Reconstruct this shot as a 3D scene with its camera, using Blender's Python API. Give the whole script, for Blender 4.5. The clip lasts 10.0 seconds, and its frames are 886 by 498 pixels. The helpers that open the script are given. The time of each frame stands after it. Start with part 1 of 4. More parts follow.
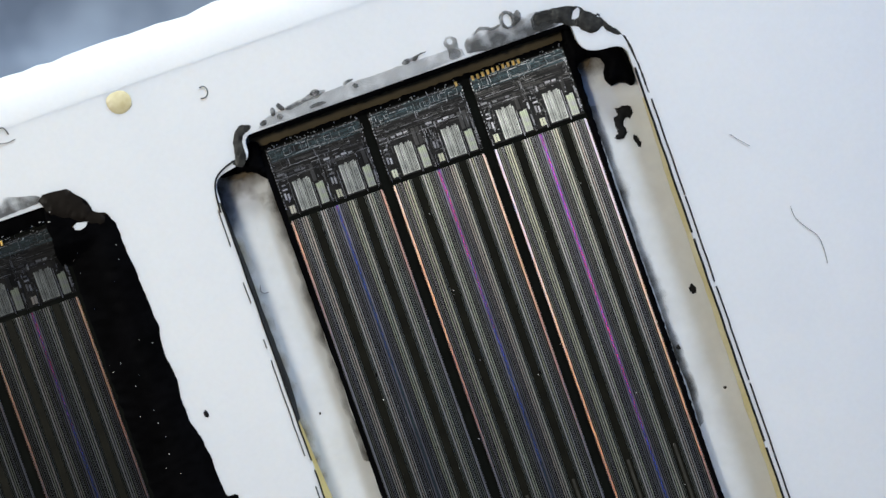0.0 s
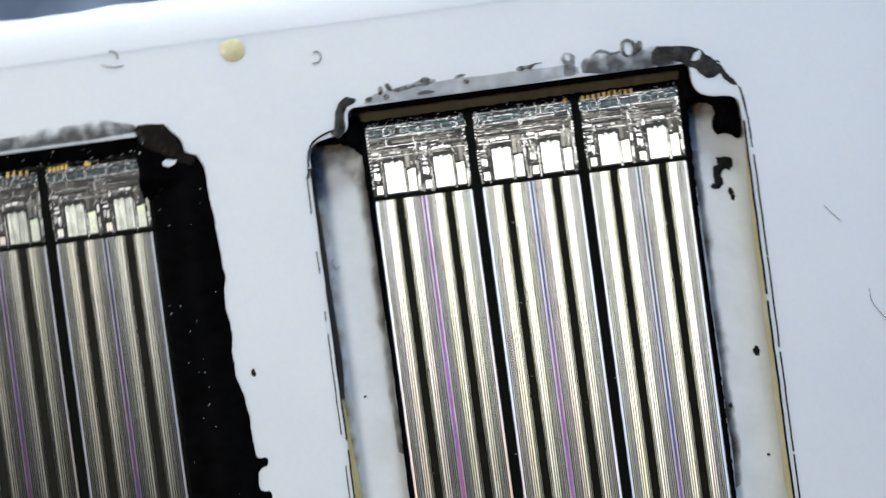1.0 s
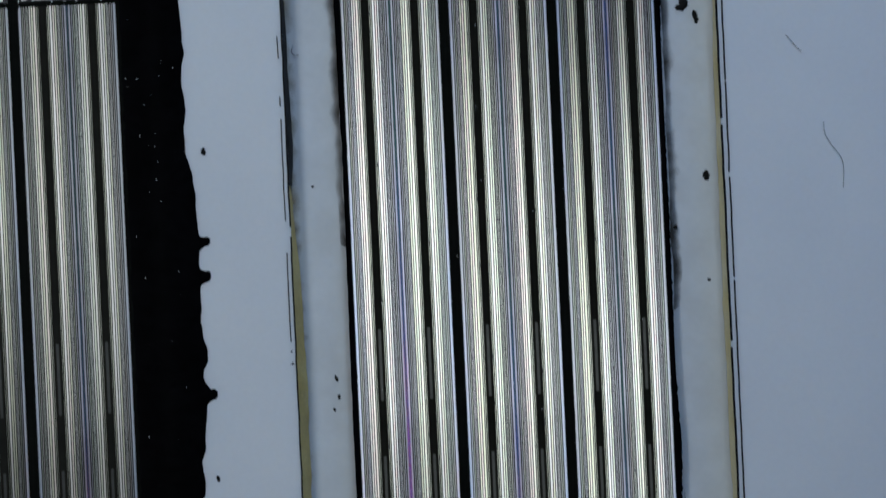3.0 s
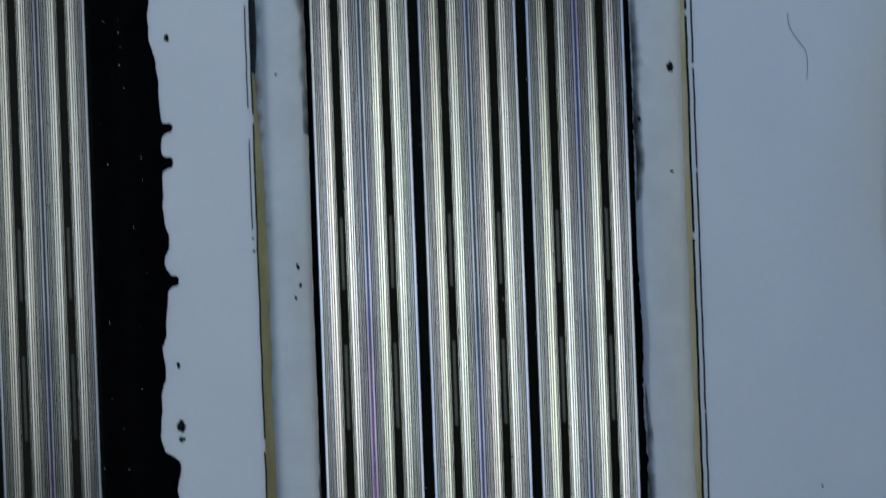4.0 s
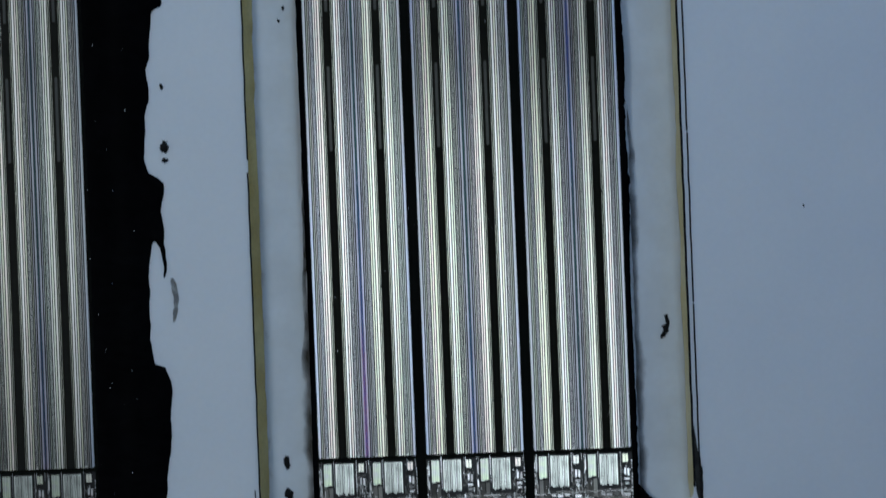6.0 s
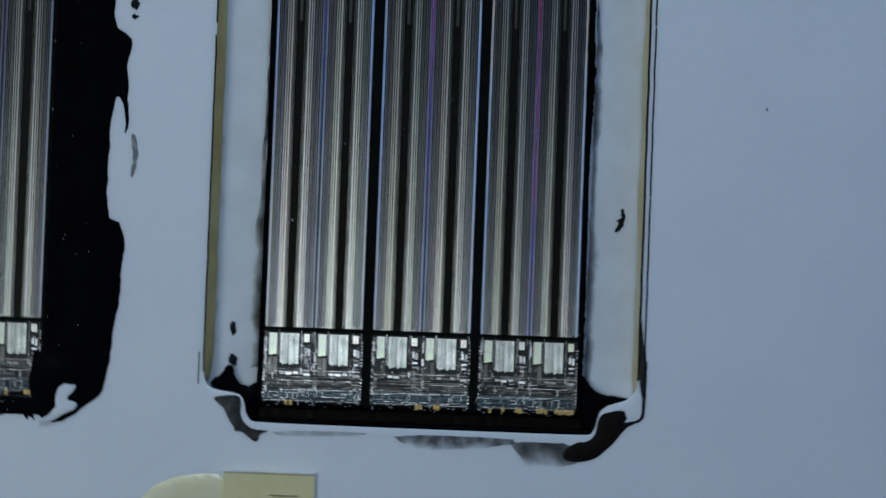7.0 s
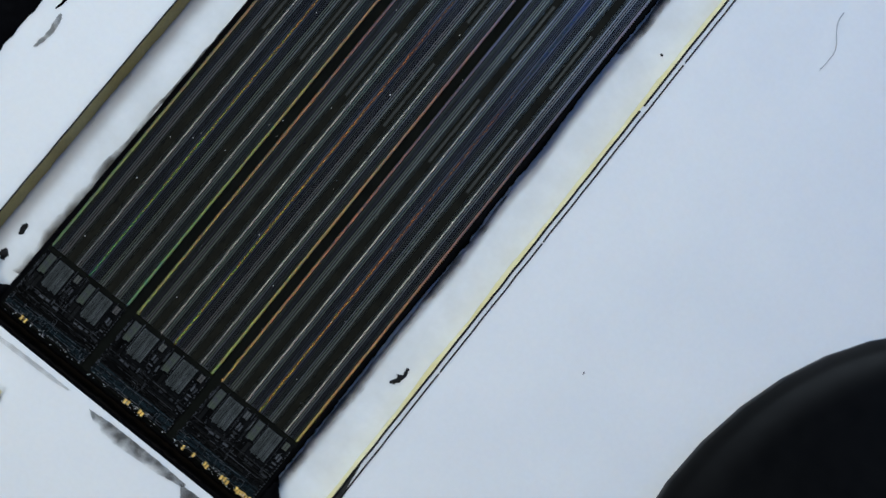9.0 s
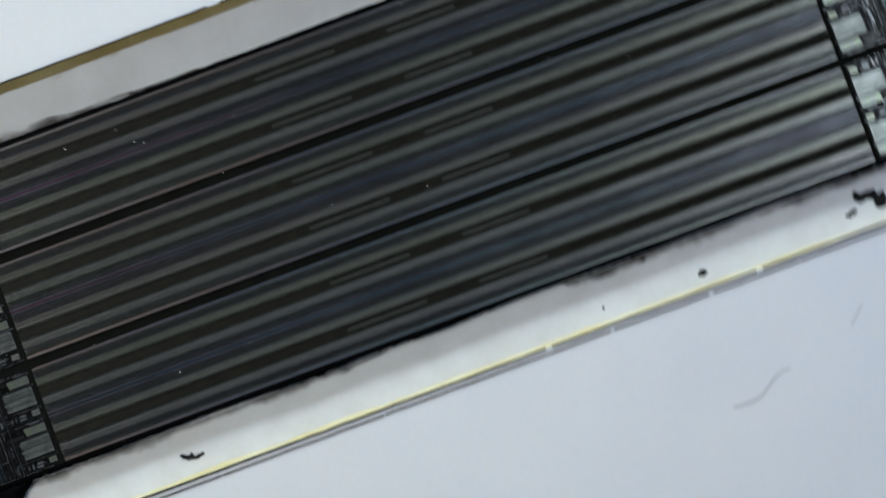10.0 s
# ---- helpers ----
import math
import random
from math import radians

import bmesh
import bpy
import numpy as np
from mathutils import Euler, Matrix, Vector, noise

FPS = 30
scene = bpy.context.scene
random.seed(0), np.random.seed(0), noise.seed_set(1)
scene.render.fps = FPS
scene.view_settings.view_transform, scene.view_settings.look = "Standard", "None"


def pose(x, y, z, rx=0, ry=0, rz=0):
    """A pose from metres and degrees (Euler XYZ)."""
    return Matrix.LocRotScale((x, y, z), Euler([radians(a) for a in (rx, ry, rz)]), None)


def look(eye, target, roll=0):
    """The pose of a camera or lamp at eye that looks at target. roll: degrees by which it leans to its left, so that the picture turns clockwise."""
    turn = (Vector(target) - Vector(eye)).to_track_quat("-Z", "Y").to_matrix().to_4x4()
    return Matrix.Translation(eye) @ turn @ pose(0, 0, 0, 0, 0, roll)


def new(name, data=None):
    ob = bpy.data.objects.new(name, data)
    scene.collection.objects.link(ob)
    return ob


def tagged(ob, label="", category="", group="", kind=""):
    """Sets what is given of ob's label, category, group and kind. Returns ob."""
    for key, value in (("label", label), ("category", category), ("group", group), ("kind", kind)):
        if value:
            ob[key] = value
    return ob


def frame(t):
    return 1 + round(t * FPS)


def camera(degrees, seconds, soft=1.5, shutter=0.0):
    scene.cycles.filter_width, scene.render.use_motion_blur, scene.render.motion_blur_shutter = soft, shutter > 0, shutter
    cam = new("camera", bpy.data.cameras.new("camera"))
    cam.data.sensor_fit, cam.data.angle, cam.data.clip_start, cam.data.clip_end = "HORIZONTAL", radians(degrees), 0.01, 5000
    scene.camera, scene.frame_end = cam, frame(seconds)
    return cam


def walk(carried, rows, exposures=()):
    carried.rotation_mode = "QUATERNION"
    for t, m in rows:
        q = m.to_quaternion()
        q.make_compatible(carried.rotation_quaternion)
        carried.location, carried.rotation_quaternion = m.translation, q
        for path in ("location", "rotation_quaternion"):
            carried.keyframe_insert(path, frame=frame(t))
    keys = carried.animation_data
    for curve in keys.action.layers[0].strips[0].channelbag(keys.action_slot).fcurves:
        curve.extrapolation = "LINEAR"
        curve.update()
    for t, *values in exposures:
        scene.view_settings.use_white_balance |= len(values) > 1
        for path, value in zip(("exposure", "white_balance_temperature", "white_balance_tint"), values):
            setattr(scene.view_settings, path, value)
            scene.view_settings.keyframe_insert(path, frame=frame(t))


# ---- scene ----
# A printhead seen through a bench microscope: the camera stands still and the printhead is slid and turned
# under it. Lengths in the building code are millimetres on the printhead, whose origin is the middle of the main chip.
MM = 0.001
LENS, EYE = 13.0, 0.1525
cam = camera(LENS, 10.0, soft=1.5, shutter=0.6)
EXPOSURES = [(0, -0.95, 5560, 10), (0.6, -0.97, 5510, 10), (1.0, -1.18, 5410, 10), (1.5, -1.64, 5260, 10), (2.0, -1.99, 5060, 9), (2.5, -2.23, 4910, 9),
             (4.0, -2.47, 4710, 7), (6.6, -2.58, 4610, 6), (7.0, -2.47, 4650, 6), (7.5, -1.92, 4830, 7), (8.0, -1.67, 5060, 8),
             (9.0, -1.50, 5310, 9), (9.5, -1.44, 5260, 8), (10.0, -1.28, 5400, 8)]
walk(cam, [(0, pose(0, 0, EYE)), (10, pose(0, 0, EYE))], EXPOSURES)

# Seconds, place of the printhead's origin in millimetres, turns in degrees.
SLIDE = [
    (0, 4.34, -10.21, 29.35, 3.50, 1.05, 19.38),
    (0.2, 4.30, -10.13, 28.97, 3.98, 0.59, 19.57),
    (0.3, 3.69, -9.47, 28.89, 4.73, 0.27, 22.39),
    (0.4, 3.65, -9.66, 29.17, 3.95, -0.26, 20.18),
    (0.5, 4.28, -10.04, 29.60, 3.82, -0.83, 17.36),
    (0.7, 4.61, -10.65, 29.60, 2.53, -0.55, 13.30),
    (1, 4.58, -11.24, 30.02, 0.57, -0.18, 7.64),
    (1.5, 3.46, -10.60, 29.96, 0.41, -0.13, 4.28),
    (2, 2.84, -10.41, 29.99, -0.09, -0.20, 2.21),
    (2.5, 2.47, -7.45, 29.96, 0.02, 0.22, 2.61),
    (2.7, 2.44, -6.37, 30.00, -0.11, 0.24, 2.66),
    (3.8, 1.39, -2.62, 30.16, 0.04, 0.04, 2.17),
    (4, 1.09, -1.72, 30.19, 0.05, -0.01, 2.08),
    (4.5, 0.74, 1.59, 29.88, -0.04, 0.02, 2.51),
    (4.8, 0.65, 3.49, 29.88, 0.05, 0.07, 2.69),
    (5, 0.62, 4.30, 29.97, -0.00, -0.04, 2.17),
    (5.2, 0.63, 4.70, 29.94, 0.01, -0.06, 2.11),
    (6.3, 0.41, 8.03, 29.79, 0.14, -0.21, 2.21),
    (6.5, 0.23, 8.70, 29.76, 0.26, -0.29, 1.94),
    (6.7, -0.12, 9.76, 30.00, 0.01, -0.02, 0.67),
    (7, -0.15, 10.87, 29.32, -2.37, 0.20, -2.14),
    (7.2, -0.10, 10.72, 29.12, -3.76, 0.19, -4.98),
    (7.5, 0.03, 10.36, 28.69, -5.75, 0.06, -7.89),
    (8, 0.47, 9.11, 27.71, -10.31, -0.59, -21.00),
    (8.5, 0.11, 7.78, 27.29, -12.18, -0.55, -32.50),
    (9, -0.16, 7.28, 27.88, -13.34, 0.34, -38.76),
    (9.2, -0.06, 7.12, 28.45, -12.17, -0.89, -41.72),
    (9.5, -1.39, 5.54, 29.79, -5.47, -3.12, -57.74),
    (9.7, -1.43, 4.47, 29.86, -3.81, -1.96, -64.01),
    (10, -0.86, 2.67, 30.97, 0.16, -0.34, -69.61),
]


# ---- light ----
def area_lamp(name, energy, eye, target, size_x, size_y, colour, beam=180):
    lamp = bpy.data.lights.new(name, "AREA")
    lamp.shape, lamp.size, lamp.size_y, lamp.energy, lamp.color = "RECTANGLE", size_x, size_y, energy, colour
    lamp.spread = radians(beam)
    ob = new(name, lamp)
    ob.matrix_world = look(eye, target)
    return ob


world = bpy.data.worlds.new("room")
scene.world = world
world.use_nodes = True
world.node_tree.nodes["Background"].inputs[0].default_value = (0.93, 0.96, 0.98, 1)
world.node_tree.nodes["Background"].inputs[1].default_value = 0.15
area_lamp("side_lamp", 0.040, (-0.093, -0.0035, 0.173), (-0.006, 0, 0.03), 0.032, 0.038, (1.0, 0.87, 0.67), 60)
area_lamp("back_lamp", 0.088, (0.012, 0.160, 0.087), (-0.012, 0, 0.03), 0.04, 0.022, (0.93, 0.95, 0.90), 60)
# unseen blue fill, added close by to cool the body's right side
area_lamp("window_lamp", 0.0147, (0.052, 0.022, 0.061), (0.012, 0, 0.03), 0.035, 0.03, (0.13, 0.36, 1.0))


# ---- materials ----
BLAZE = -0.28  # the slope across the chip at which its fine lines throw most of their light


def nodes_of(name):
    m = bpy.data.materials.new(name)
    m.use_nodes = True
    return m, m.node_tree.nodes, m.node_tree.links, m.node_tree.nodes["Principled BSDF"]


def mat(name, base, rough=0.5, metal=0.0, grain=0.3, vary=0.15, bump=0.0, second=None, patch=2.0, island=0.0,
        per_object=0.0, groove=0.0, spec=0.5, rough_vary=0.1, coat=0.0, tint=(), streak=0.0, sharp=0.0):
    """A surface with grain (size in mm) and larger patches (size in mm), in the thing's own space."""
    m, n, l, b = nodes_of(name)
    tc = n.new("ShaderNodeTexCoord")
    fine, wide = n.new("ShaderNodeTexNoise"), n.new("ShaderNodeTexNoise")
    fine.inputs["Scale"].default_value, fine.inputs["Detail"].default_value = 1000 / grain, 5
    wide.inputs["Scale"].default_value, wide.inputs["Detail"].default_value = 1000 / patch, 3
    long = n.new("ShaderNodeMapping")
    if streak:
        long.inputs["Scale"].default_value = (1, streak, 1)
    l.new(tc.outputs["Object"], long.inputs["Vector"])
    l.new(long.outputs["Vector"], fine.inputs["Vector"])
    l.new(tc.outputs["Object"], wide.inputs["Vector"])
    mix = n.new("ShaderNodeMix")
    mix.data_type = "RGBA"
    other = second or tuple(v * (1 - vary) for v in base)
    mix.inputs["A"].default_value, mix.inputs["B"].default_value = (*base, 1), (*other, 1)
    ramp = n.new("ShaderNodeMapRange")
    ramp.inputs["From Min"].default_value, ramp.inputs["From Max"].default_value = 0.35, 0.65
    l.new(wide.outputs["Fac"], ramp.inputs["Value"])
    l.new(ramp.outputs["Result"], mix.inputs["Factor"])
    hsv = n.new("ShaderNodeHueSaturation")
    val = n.new("ShaderNodeMath")
    val.operation = "MULTIPLY_ADD"
    val.inputs[1].default_value, val.inputs[2].default_value = vary * 2, 1 - vary
    if sharp:
        edge = n.new("ShaderNodeMapRange")
        edge.inputs["From Min"].default_value, edge.inputs["From Max"].default_value = 0.5 - sharp, 0.5 + sharp
        l.new(fine.outputs["Fac"], edge.inputs["Value"])
        l.new(edge.outputs["Result"], val.inputs[0])
    else:
        l.new(fine.outputs["Fac"], val.inputs[0])
    last = val.outputs[0]
    for amount, node, out in ((per_object, "ShaderNodeObjectInfo", "Random"), (island, "ShaderNodeNewGeometry", "Random Per Island")):
        if amount:
            src, madd, mul = n.new(node), n.new("ShaderNodeMath"), n.new("ShaderNodeMath")
            madd.operation, mul.operation = "MULTIPLY_ADD", "MULTIPLY"
            madd.inputs[1].default_value, madd.inputs[2].default_value = amount * 2, 1 - amount
            l.new(src.outputs[out], madd.inputs[0])
            l.new(last, mul.inputs[0])
            l.new(madd.outputs[0], mul.inputs[1])
            last = mul.outputs[0]
    l.new(last, hsv.inputs["Value"])
    l.new(mix.outputs["Result"], hsv.inputs["Color"])
    colour = hsv.outputs["Color"]
    if tint:
        # each bar's oxide has its own faint hue
        pick, hue, mul = n.new("ShaderNodeObjectInfo"), n.new("ShaderNodeValToRGB"), n.new("ShaderNodeMix")
        mul.data_type, mul.blend_type = "RGBA", "MULTIPLY"
        mul.inputs["Factor"].default_value = 1
        hue.color_ramp.interpolation = "CONSTANT"
        while len(hue.color_ramp.elements) < len(tint):
            hue.color_ramp.elements.new(0.5)
        for k, c in enumerate(tint):
            hue.color_ramp.elements[k].position, hue.color_ramp.elements[k].color = k / len(tint), (*c, 1)
        l.new(pick.outputs["Random"], hue.inputs["Fac"])
        l.new(colour, mul.inputs["A"])
        l.new(hue.outputs["Color"], mul.inputs["B"])
        colour = mul.outputs["Result"]
    l.new(colour, b.inputs["Base Color"])
    rough += 0.055 if groove else 0
    rr = n.new("ShaderNodeMapRange")
    rr.inputs["To Min"].default_value, rr.inputs["To Max"].default_value = max(rough - rough_vary, 0.03), min(rough + rough_vary, 1)
    l.new(fine.outputs["Fac"], rr.inputs["Value"])
    l.new(rr.outputs["Result"], b.inputs["Roughness"])
    b.inputs["Metallic"].default_value = metal
    b.inputs["Specular IOR Level"].default_value = spec
    b.inputs["Coat Weight"].default_value = coat
    if groove:
        # fine scratches along the chip's length spread the shine across it
        side, turn = n.new("ShaderNodeCombineXYZ"), n.new("ShaderNodeVectorTransform")
        side.inputs[0].default_value = 1
        # the lines' tops are blazed by a small slope along the chip and a larger one across it
        pick, blaze, up, lean = n.new("ShaderNodeObjectInfo"), n.new("ShaderNodeSeparateColor"), n.new("ShaderNodeCombineXYZ"), n.new("ShaderNodeVectorTransform")
        l.new(pick.outputs["Color"], blaze.inputs[0])
        # a lower blue value in the object's colour darkens the metal
        metal_share, dull = n.new("ShaderNodeMapRange"), n.new("ShaderNodeMix")
        metal_share.inputs["To Min"].default_value = 0.25
        l.new(blaze.outputs["Blue"], metal_share.inputs["Value"])
        dull.data_type = "RGBA"
        dull.inputs["A"].default_value = (0.01, 0.01, 0.011, 1)
        l.new(metal_share.outputs["Result"], dull.inputs["Factor"])
        l.new(colour, dull.inputs["B"])
        l.new(dull.outputs["Result"], b.inputs["Base Color"])
        slope = n.new("ShaderNodeMath")
        slope.inputs[1].default_value = -0.5
        l.new(blaze.outputs["Red"], slope.inputs[0])
        l.new(slope.outputs[0], up.inputs[1])
        cant = n.new("ShaderNodeMath")
        cant.inputs[1].default_value = -0.5
        l.new(pick.outputs["Alpha"], cant.inputs[0])
        l.new(cant.outputs[0], up.inputs[0])
        up.inputs[2].default_value = 1
        lean.vector_type, lean.convert_from, lean.convert_to = "NORMAL", "OBJECT", "WORLD"
        l.new(up.outputs[0], lean.inputs[0])
        l.new(lean.outputs[0], b.inputs["Normal"])
        turn.vector_type, turn.convert_from, turn.convert_to = "VECTOR", "OBJECT", "WORLD"
        l.new(side.outputs[0], turn.inputs[0])
        l.new(turn.outputs[0], b.inputs["Tangent"])
        b.inputs["Anisotropic"].default_value = groove
    if bump:
        bp = n.new("ShaderNodeBump")
        bp.inputs["Distance"].default_value, bp.inputs["Strength"].default_value = bump * MM, 0.6
        l.new(fine.outputs["Fac"], bp.inputs["Height"])
        l.new(bp.outputs["Normal"], b.inputs["Normal"])
    return m


def dispersed(m, lobes, rough=0.16, across=-0.8, channel="Green"):
    """Adds to a metal the light that its fine pitch throws off the mirror direction: rows of (degrees along the chip, colour in thousandths)."""
    n, l = m.node_tree.nodes, m.node_tree.links
    out, total = n["Material Output"], n["Principled BSDF"].outputs[0]
    side, turn = n.new("ShaderNodeCombineXYZ"), n.new("ShaderNodeVectorTransform")
    side.inputs[0].default_value = 1
    turn.vector_type, turn.convert_from, turn.convert_to = "VECTOR", "OBJECT", "WORLD"
    l.new(side.outputs[0], turn.inputs[0])
    pick, blaze = n.new("ShaderNodeObjectInfo"), n.new("ShaderNodeSeparateColor")
    l.new(pick.outputs["Color"], blaze.inputs[0])
    for degrees, colour in lobes:
        slope, up, lean = n.new("ShaderNodeMath"), n.new("ShaderNodeCombineXYZ"), n.new("ShaderNodeVectorTransform")
        slope.inputs[1].default_value = -0.5 + math.tan(radians(degrees))
        l.new(blaze.outputs[channel], slope.inputs[0])
        l.new(slope.outputs[0], up.inputs[1])
        up.inputs[0].default_value, up.inputs[2].default_value = BLAZE, 1
        lean.vector_type, lean.convert_from, lean.convert_to = "NORMAL", "OBJECT", "WORLD"
        l.new(up.outputs[0], lean.inputs[0])
        gloss, both = n.new("ShaderNodeBsdfAnisotropic"), n.new("ShaderNodeAddShader")
        shade = n.new("ShaderNodeMix")
        shade.data_type = "RGBA"
        shade.inputs["A"].default_value, shade.inputs["B"].default_value = (0, 0, 0, 1), (*(v * 0.001 for v in colour), 1)
        l.new(blaze.outputs["Blue"], shade.inputs["Factor"])
        l.new(shade.outputs["Result"], gloss.inputs["Color"])
        gloss.inputs["Roughness"].default_value, gloss.inputs["Anisotropy"].default_value = rough, across
        l.new(lean.outputs[0], gloss.inputs["Normal"])
        l.new(turn.outputs[0], gloss.inputs["Tangent"])
        l.new(total, both.inputs[0])
        l.new(gloss.outputs[0], both.inputs[1])
        total = both.outputs[0]
    l.new(total, out.inputs["Surface"])
    return m


def stain_mat(name, base, cover, grain, fade, rough=0.6):
    """A thin smear that lets the surface below show through, and thins out from near to far along an axis."""
    m = mat(name, base, rough, grain=grain, vary=0.3)
    n, l, b = m.node_tree.nodes, m.node_tree.links, m.node_tree.nodes["Principled BSDF"]
    tc, t, r = n.new("ShaderNodeTexCoord"), n.new("ShaderNodeTexNoise"), n.new("ShaderNodeMapRange")
    t.inputs["Scale"].default_value, t.inputs["Detail"].default_value = 1000 / (grain * 3), 5
    l.new(tc.outputs["Object"], t.inputs["Vector"])
    split, size, thin, mul = n.new("ShaderNodeSeparateXYZ"), n.new("ShaderNodeMath"), n.new("ShaderNodeMapRange"), n.new("ShaderNodeMath")
    axis, near, far = fade
    l.new(tc.outputs["Object"], split.inputs[0])
    size.operation = "ABSOLUTE"
    l.new(split.outputs[axis], size.inputs[0])
    thin.interpolation_type = "SMOOTHSTEP"
    thin.inputs["From Min"].default_value, thin.inputs["From Max"].default_value = min(near, far) * MM, max(near, far) * MM
    thin.inputs["To Min"].default_value, thin.inputs["To Max"].default_value = (0.35, -0.25) if near < far else (-0.25, 0.35)
    l.new(size.outputs[0], thin.inputs["Value"])
    mul.operation = "ADD"
    l.new(thin.outputs["Result"], mul.inputs[0])
    l.new(t.outputs["Fac"], mul.inputs[1])
    r.inputs["From Min"].default_value, r.inputs["From Max"].default_value = 0.44, 0.88
    r.inputs["To Max"].default_value = cover
    l.new(mul.outputs[0], r.inputs["Value"])
    l.new(r.outputs["Result"], b.inputs["Alpha"])
    return m


WHITE = mat("white_ceramic", (0.80, 0.80, 0.79), 0.42, grain=0.15, vary=0.03, bump=0.004, patch=4, second=(0.77, 0.775, 0.775))
FLOOR_W = mat("pocket_floor", (0.72, 0.73, 0.73), 0.5, grain=0.2, vary=0.04, bump=0.005, patch=1.2, second=(0.66, 0.665, 0.655))
for ceramic in (WHITE, FLOOR_W):  # light spreads a little under the white surface
    skin = ceramic.node_tree.nodes["Principled BSDF"].inputs
    skin["Subsurface Weight"].default_value, skin["Subsurface Scale"].default_value = 0.6, 0.5 * MM
    skin["Subsurface Radius"].default_value = (1.0, 0.9, 0.8)
GLUE = mat("yellow_glue", (0.46, 0.34, 0.09), 0.45, grain=0.12, vary=0.25, bump=0.01, patch=1.5, second=(0.58, 0.47, 0.17), spec=0.2)
GLUE_P = mat("pale_glue", (0.62, 0.54, 0.26), 0.45, grain=0.12, vary=0.2, bump=0.01, patch=1.5, second=(0.70, 0.65, 0.42), spec=0.2)
BROWN = mat("brown_resin", (0.080, 0.062, 0.032), 0.4, grain=0.2, vary=0.12, bump=0.004, patch=1.5, second=(0.058, 0.045, 0.024), spec=0.15)
BROWN_D = mat("dark_brown_resin", (0.009, 0.007, 0.0055), 0.4, grain=0.2, vary=0.25, bump=0.01, patch=1.0, second=(0.010, 0.008, 0.006), spec=0.08)
BLACK = mat("black_epoxy", (0.0025, 0.0025, 0.003), 0.5, grain=0.25, vary=0.4, patch=0.8, spec=0.008, rough_vary=0.08)
TAR = mat("dried_tar", (0.010, 0.010, 0.009), 0.42, grain=0.10, vary=0.6, bump=0.03, patch=0.30, second=(0.040, 0.039, 0.034), spec=0.35)
SOOT = mat("black_soot", (0.008, 0.008, 0.008), 0.6, grain=0.1, vary=0.5, bump=0.02, patch=0.3, spec=0.15)
SMEAR = stain_mat("grey_smear", (0.03, 0.03, 0.027), 0.75, 0.14, ("Y", 16.7, 17.5))
FAINT = stain_mat("faint_smear", (0.10, 0.10, 0.095), 0.34, 0.16, ("Y", 16.7, 17.3))
UMBER = stain_mat("umber_residue", (0.085, 0.055, 0.016), 0.95, 0.3, ("Y", 15.5, 13.9))
FILMY = stain_mat("dried_film", (0.035, 0.035, 0.030), 0.62, 0.10, ("Y", 10, 60))
TIDE = stain_mat("tide_line", (0.022, 0.022, 0.019), 0.85, 0.08, ("Y", 10, 60))
HAZE = stain_mat("thin_haze", (0.10, 0.10, 0.095), 0.36, 0.16, ("Y", 10, 60))
DRAG = stain_mat("thin_sealant", (0.03, 0.029, 0.025), 0.85, 0.3, ("Y", 16.6, 18.6))
# painted amber that warms the blue shade at the pocket wall's foot
AMBER_TINT = stain_mat("amber_shade_tint", (0.40, 0.33, 0.18), 0.6, 0.2, ("X", 6.95, 6.3))
# grey residue that also paints the chip's soft shadow on the floor
RESIDUE_SHADE = stain_mat("floor_residue_shade", (0.055, 0.048, 0.036), 0.85, 0.3, ("X", 5.05, 5.62))
SILICON = mat("dark_silicon", (0.006, 0.0065, 0.005), 0.2, grain=0.08, vary=0.3, patch=0.7, spec=0.12, rough_vary=0.05)
TRENCH = mat("trench_silicon", (0.009, 0.0085, 0.005), 0.4, grain=0.06, vary=0.4, bump=0.004, patch=0.6, spec=0.15)
HUES = ((1, 1, 0.97), (0.97, 1.0, 0.82), (1, 0.94, 0.89), (0.96, 0.97, 0.98), (1, 1, 0.90), (0.94, 1, 0.86))
BRIGHT = mat("bright_aluminium", (0.90, 0.885, 0.84), 0.345, 1.0, grain=0.05, vary=0.08, patch=3, groove=0.94, per_object=0.06, rough_vary=0.03, tint=HUES, streak=0.004)
GREY = mat("grey_aluminium", (0.43, 0.435, 0.435), 0.345, 1.0, grain=0.05, vary=0.10, patch=3, groove=0.94, per_object=0.2, rough_vary=0.03, tint=HUES, streak=0.004)
DULL = mat("dull_aluminium", (0.48, 0.48, 0.50), 0.345, 1.0, grain=0.05, vary=0.10, patch=3, groove=0.94, per_object=0.2, rough_vary=0.03, tint=HUES, streak=0.004)
OLIVE = mat("olive_oxide", (0.58, 0.585, 0.47), 0.335, 1.0, grain=0.05, vary=0.15, patch=3, groove=1.0, per_object=0.2)
FILTER = mat("dark_filter", (0.045, 0.045, 0.038), 0.4, 0.6, grain=0.05, vary=0.3, patch=0.4, groove=0.6)
# first and second order colours of the toothed edges and of the narrow centre bars
FIRST = [(3.8, (0.9, 3.8, 20)), (5.1, (6.0, 12, 18)), (6.6, (12, 9.0, 2.8)), (7.5, (13, 5.4, 0.4)), (8.1, (5.0, 0.6, 0.2))]
SECOND = [(-16.5, (0.2, 0.9, 3.6)), (-19.0, (0.2, 3.2, 2.4)), (-21.5, (5.4, 8.6, 0.6)), (-24.5, (10, 3.6, 0.4))]


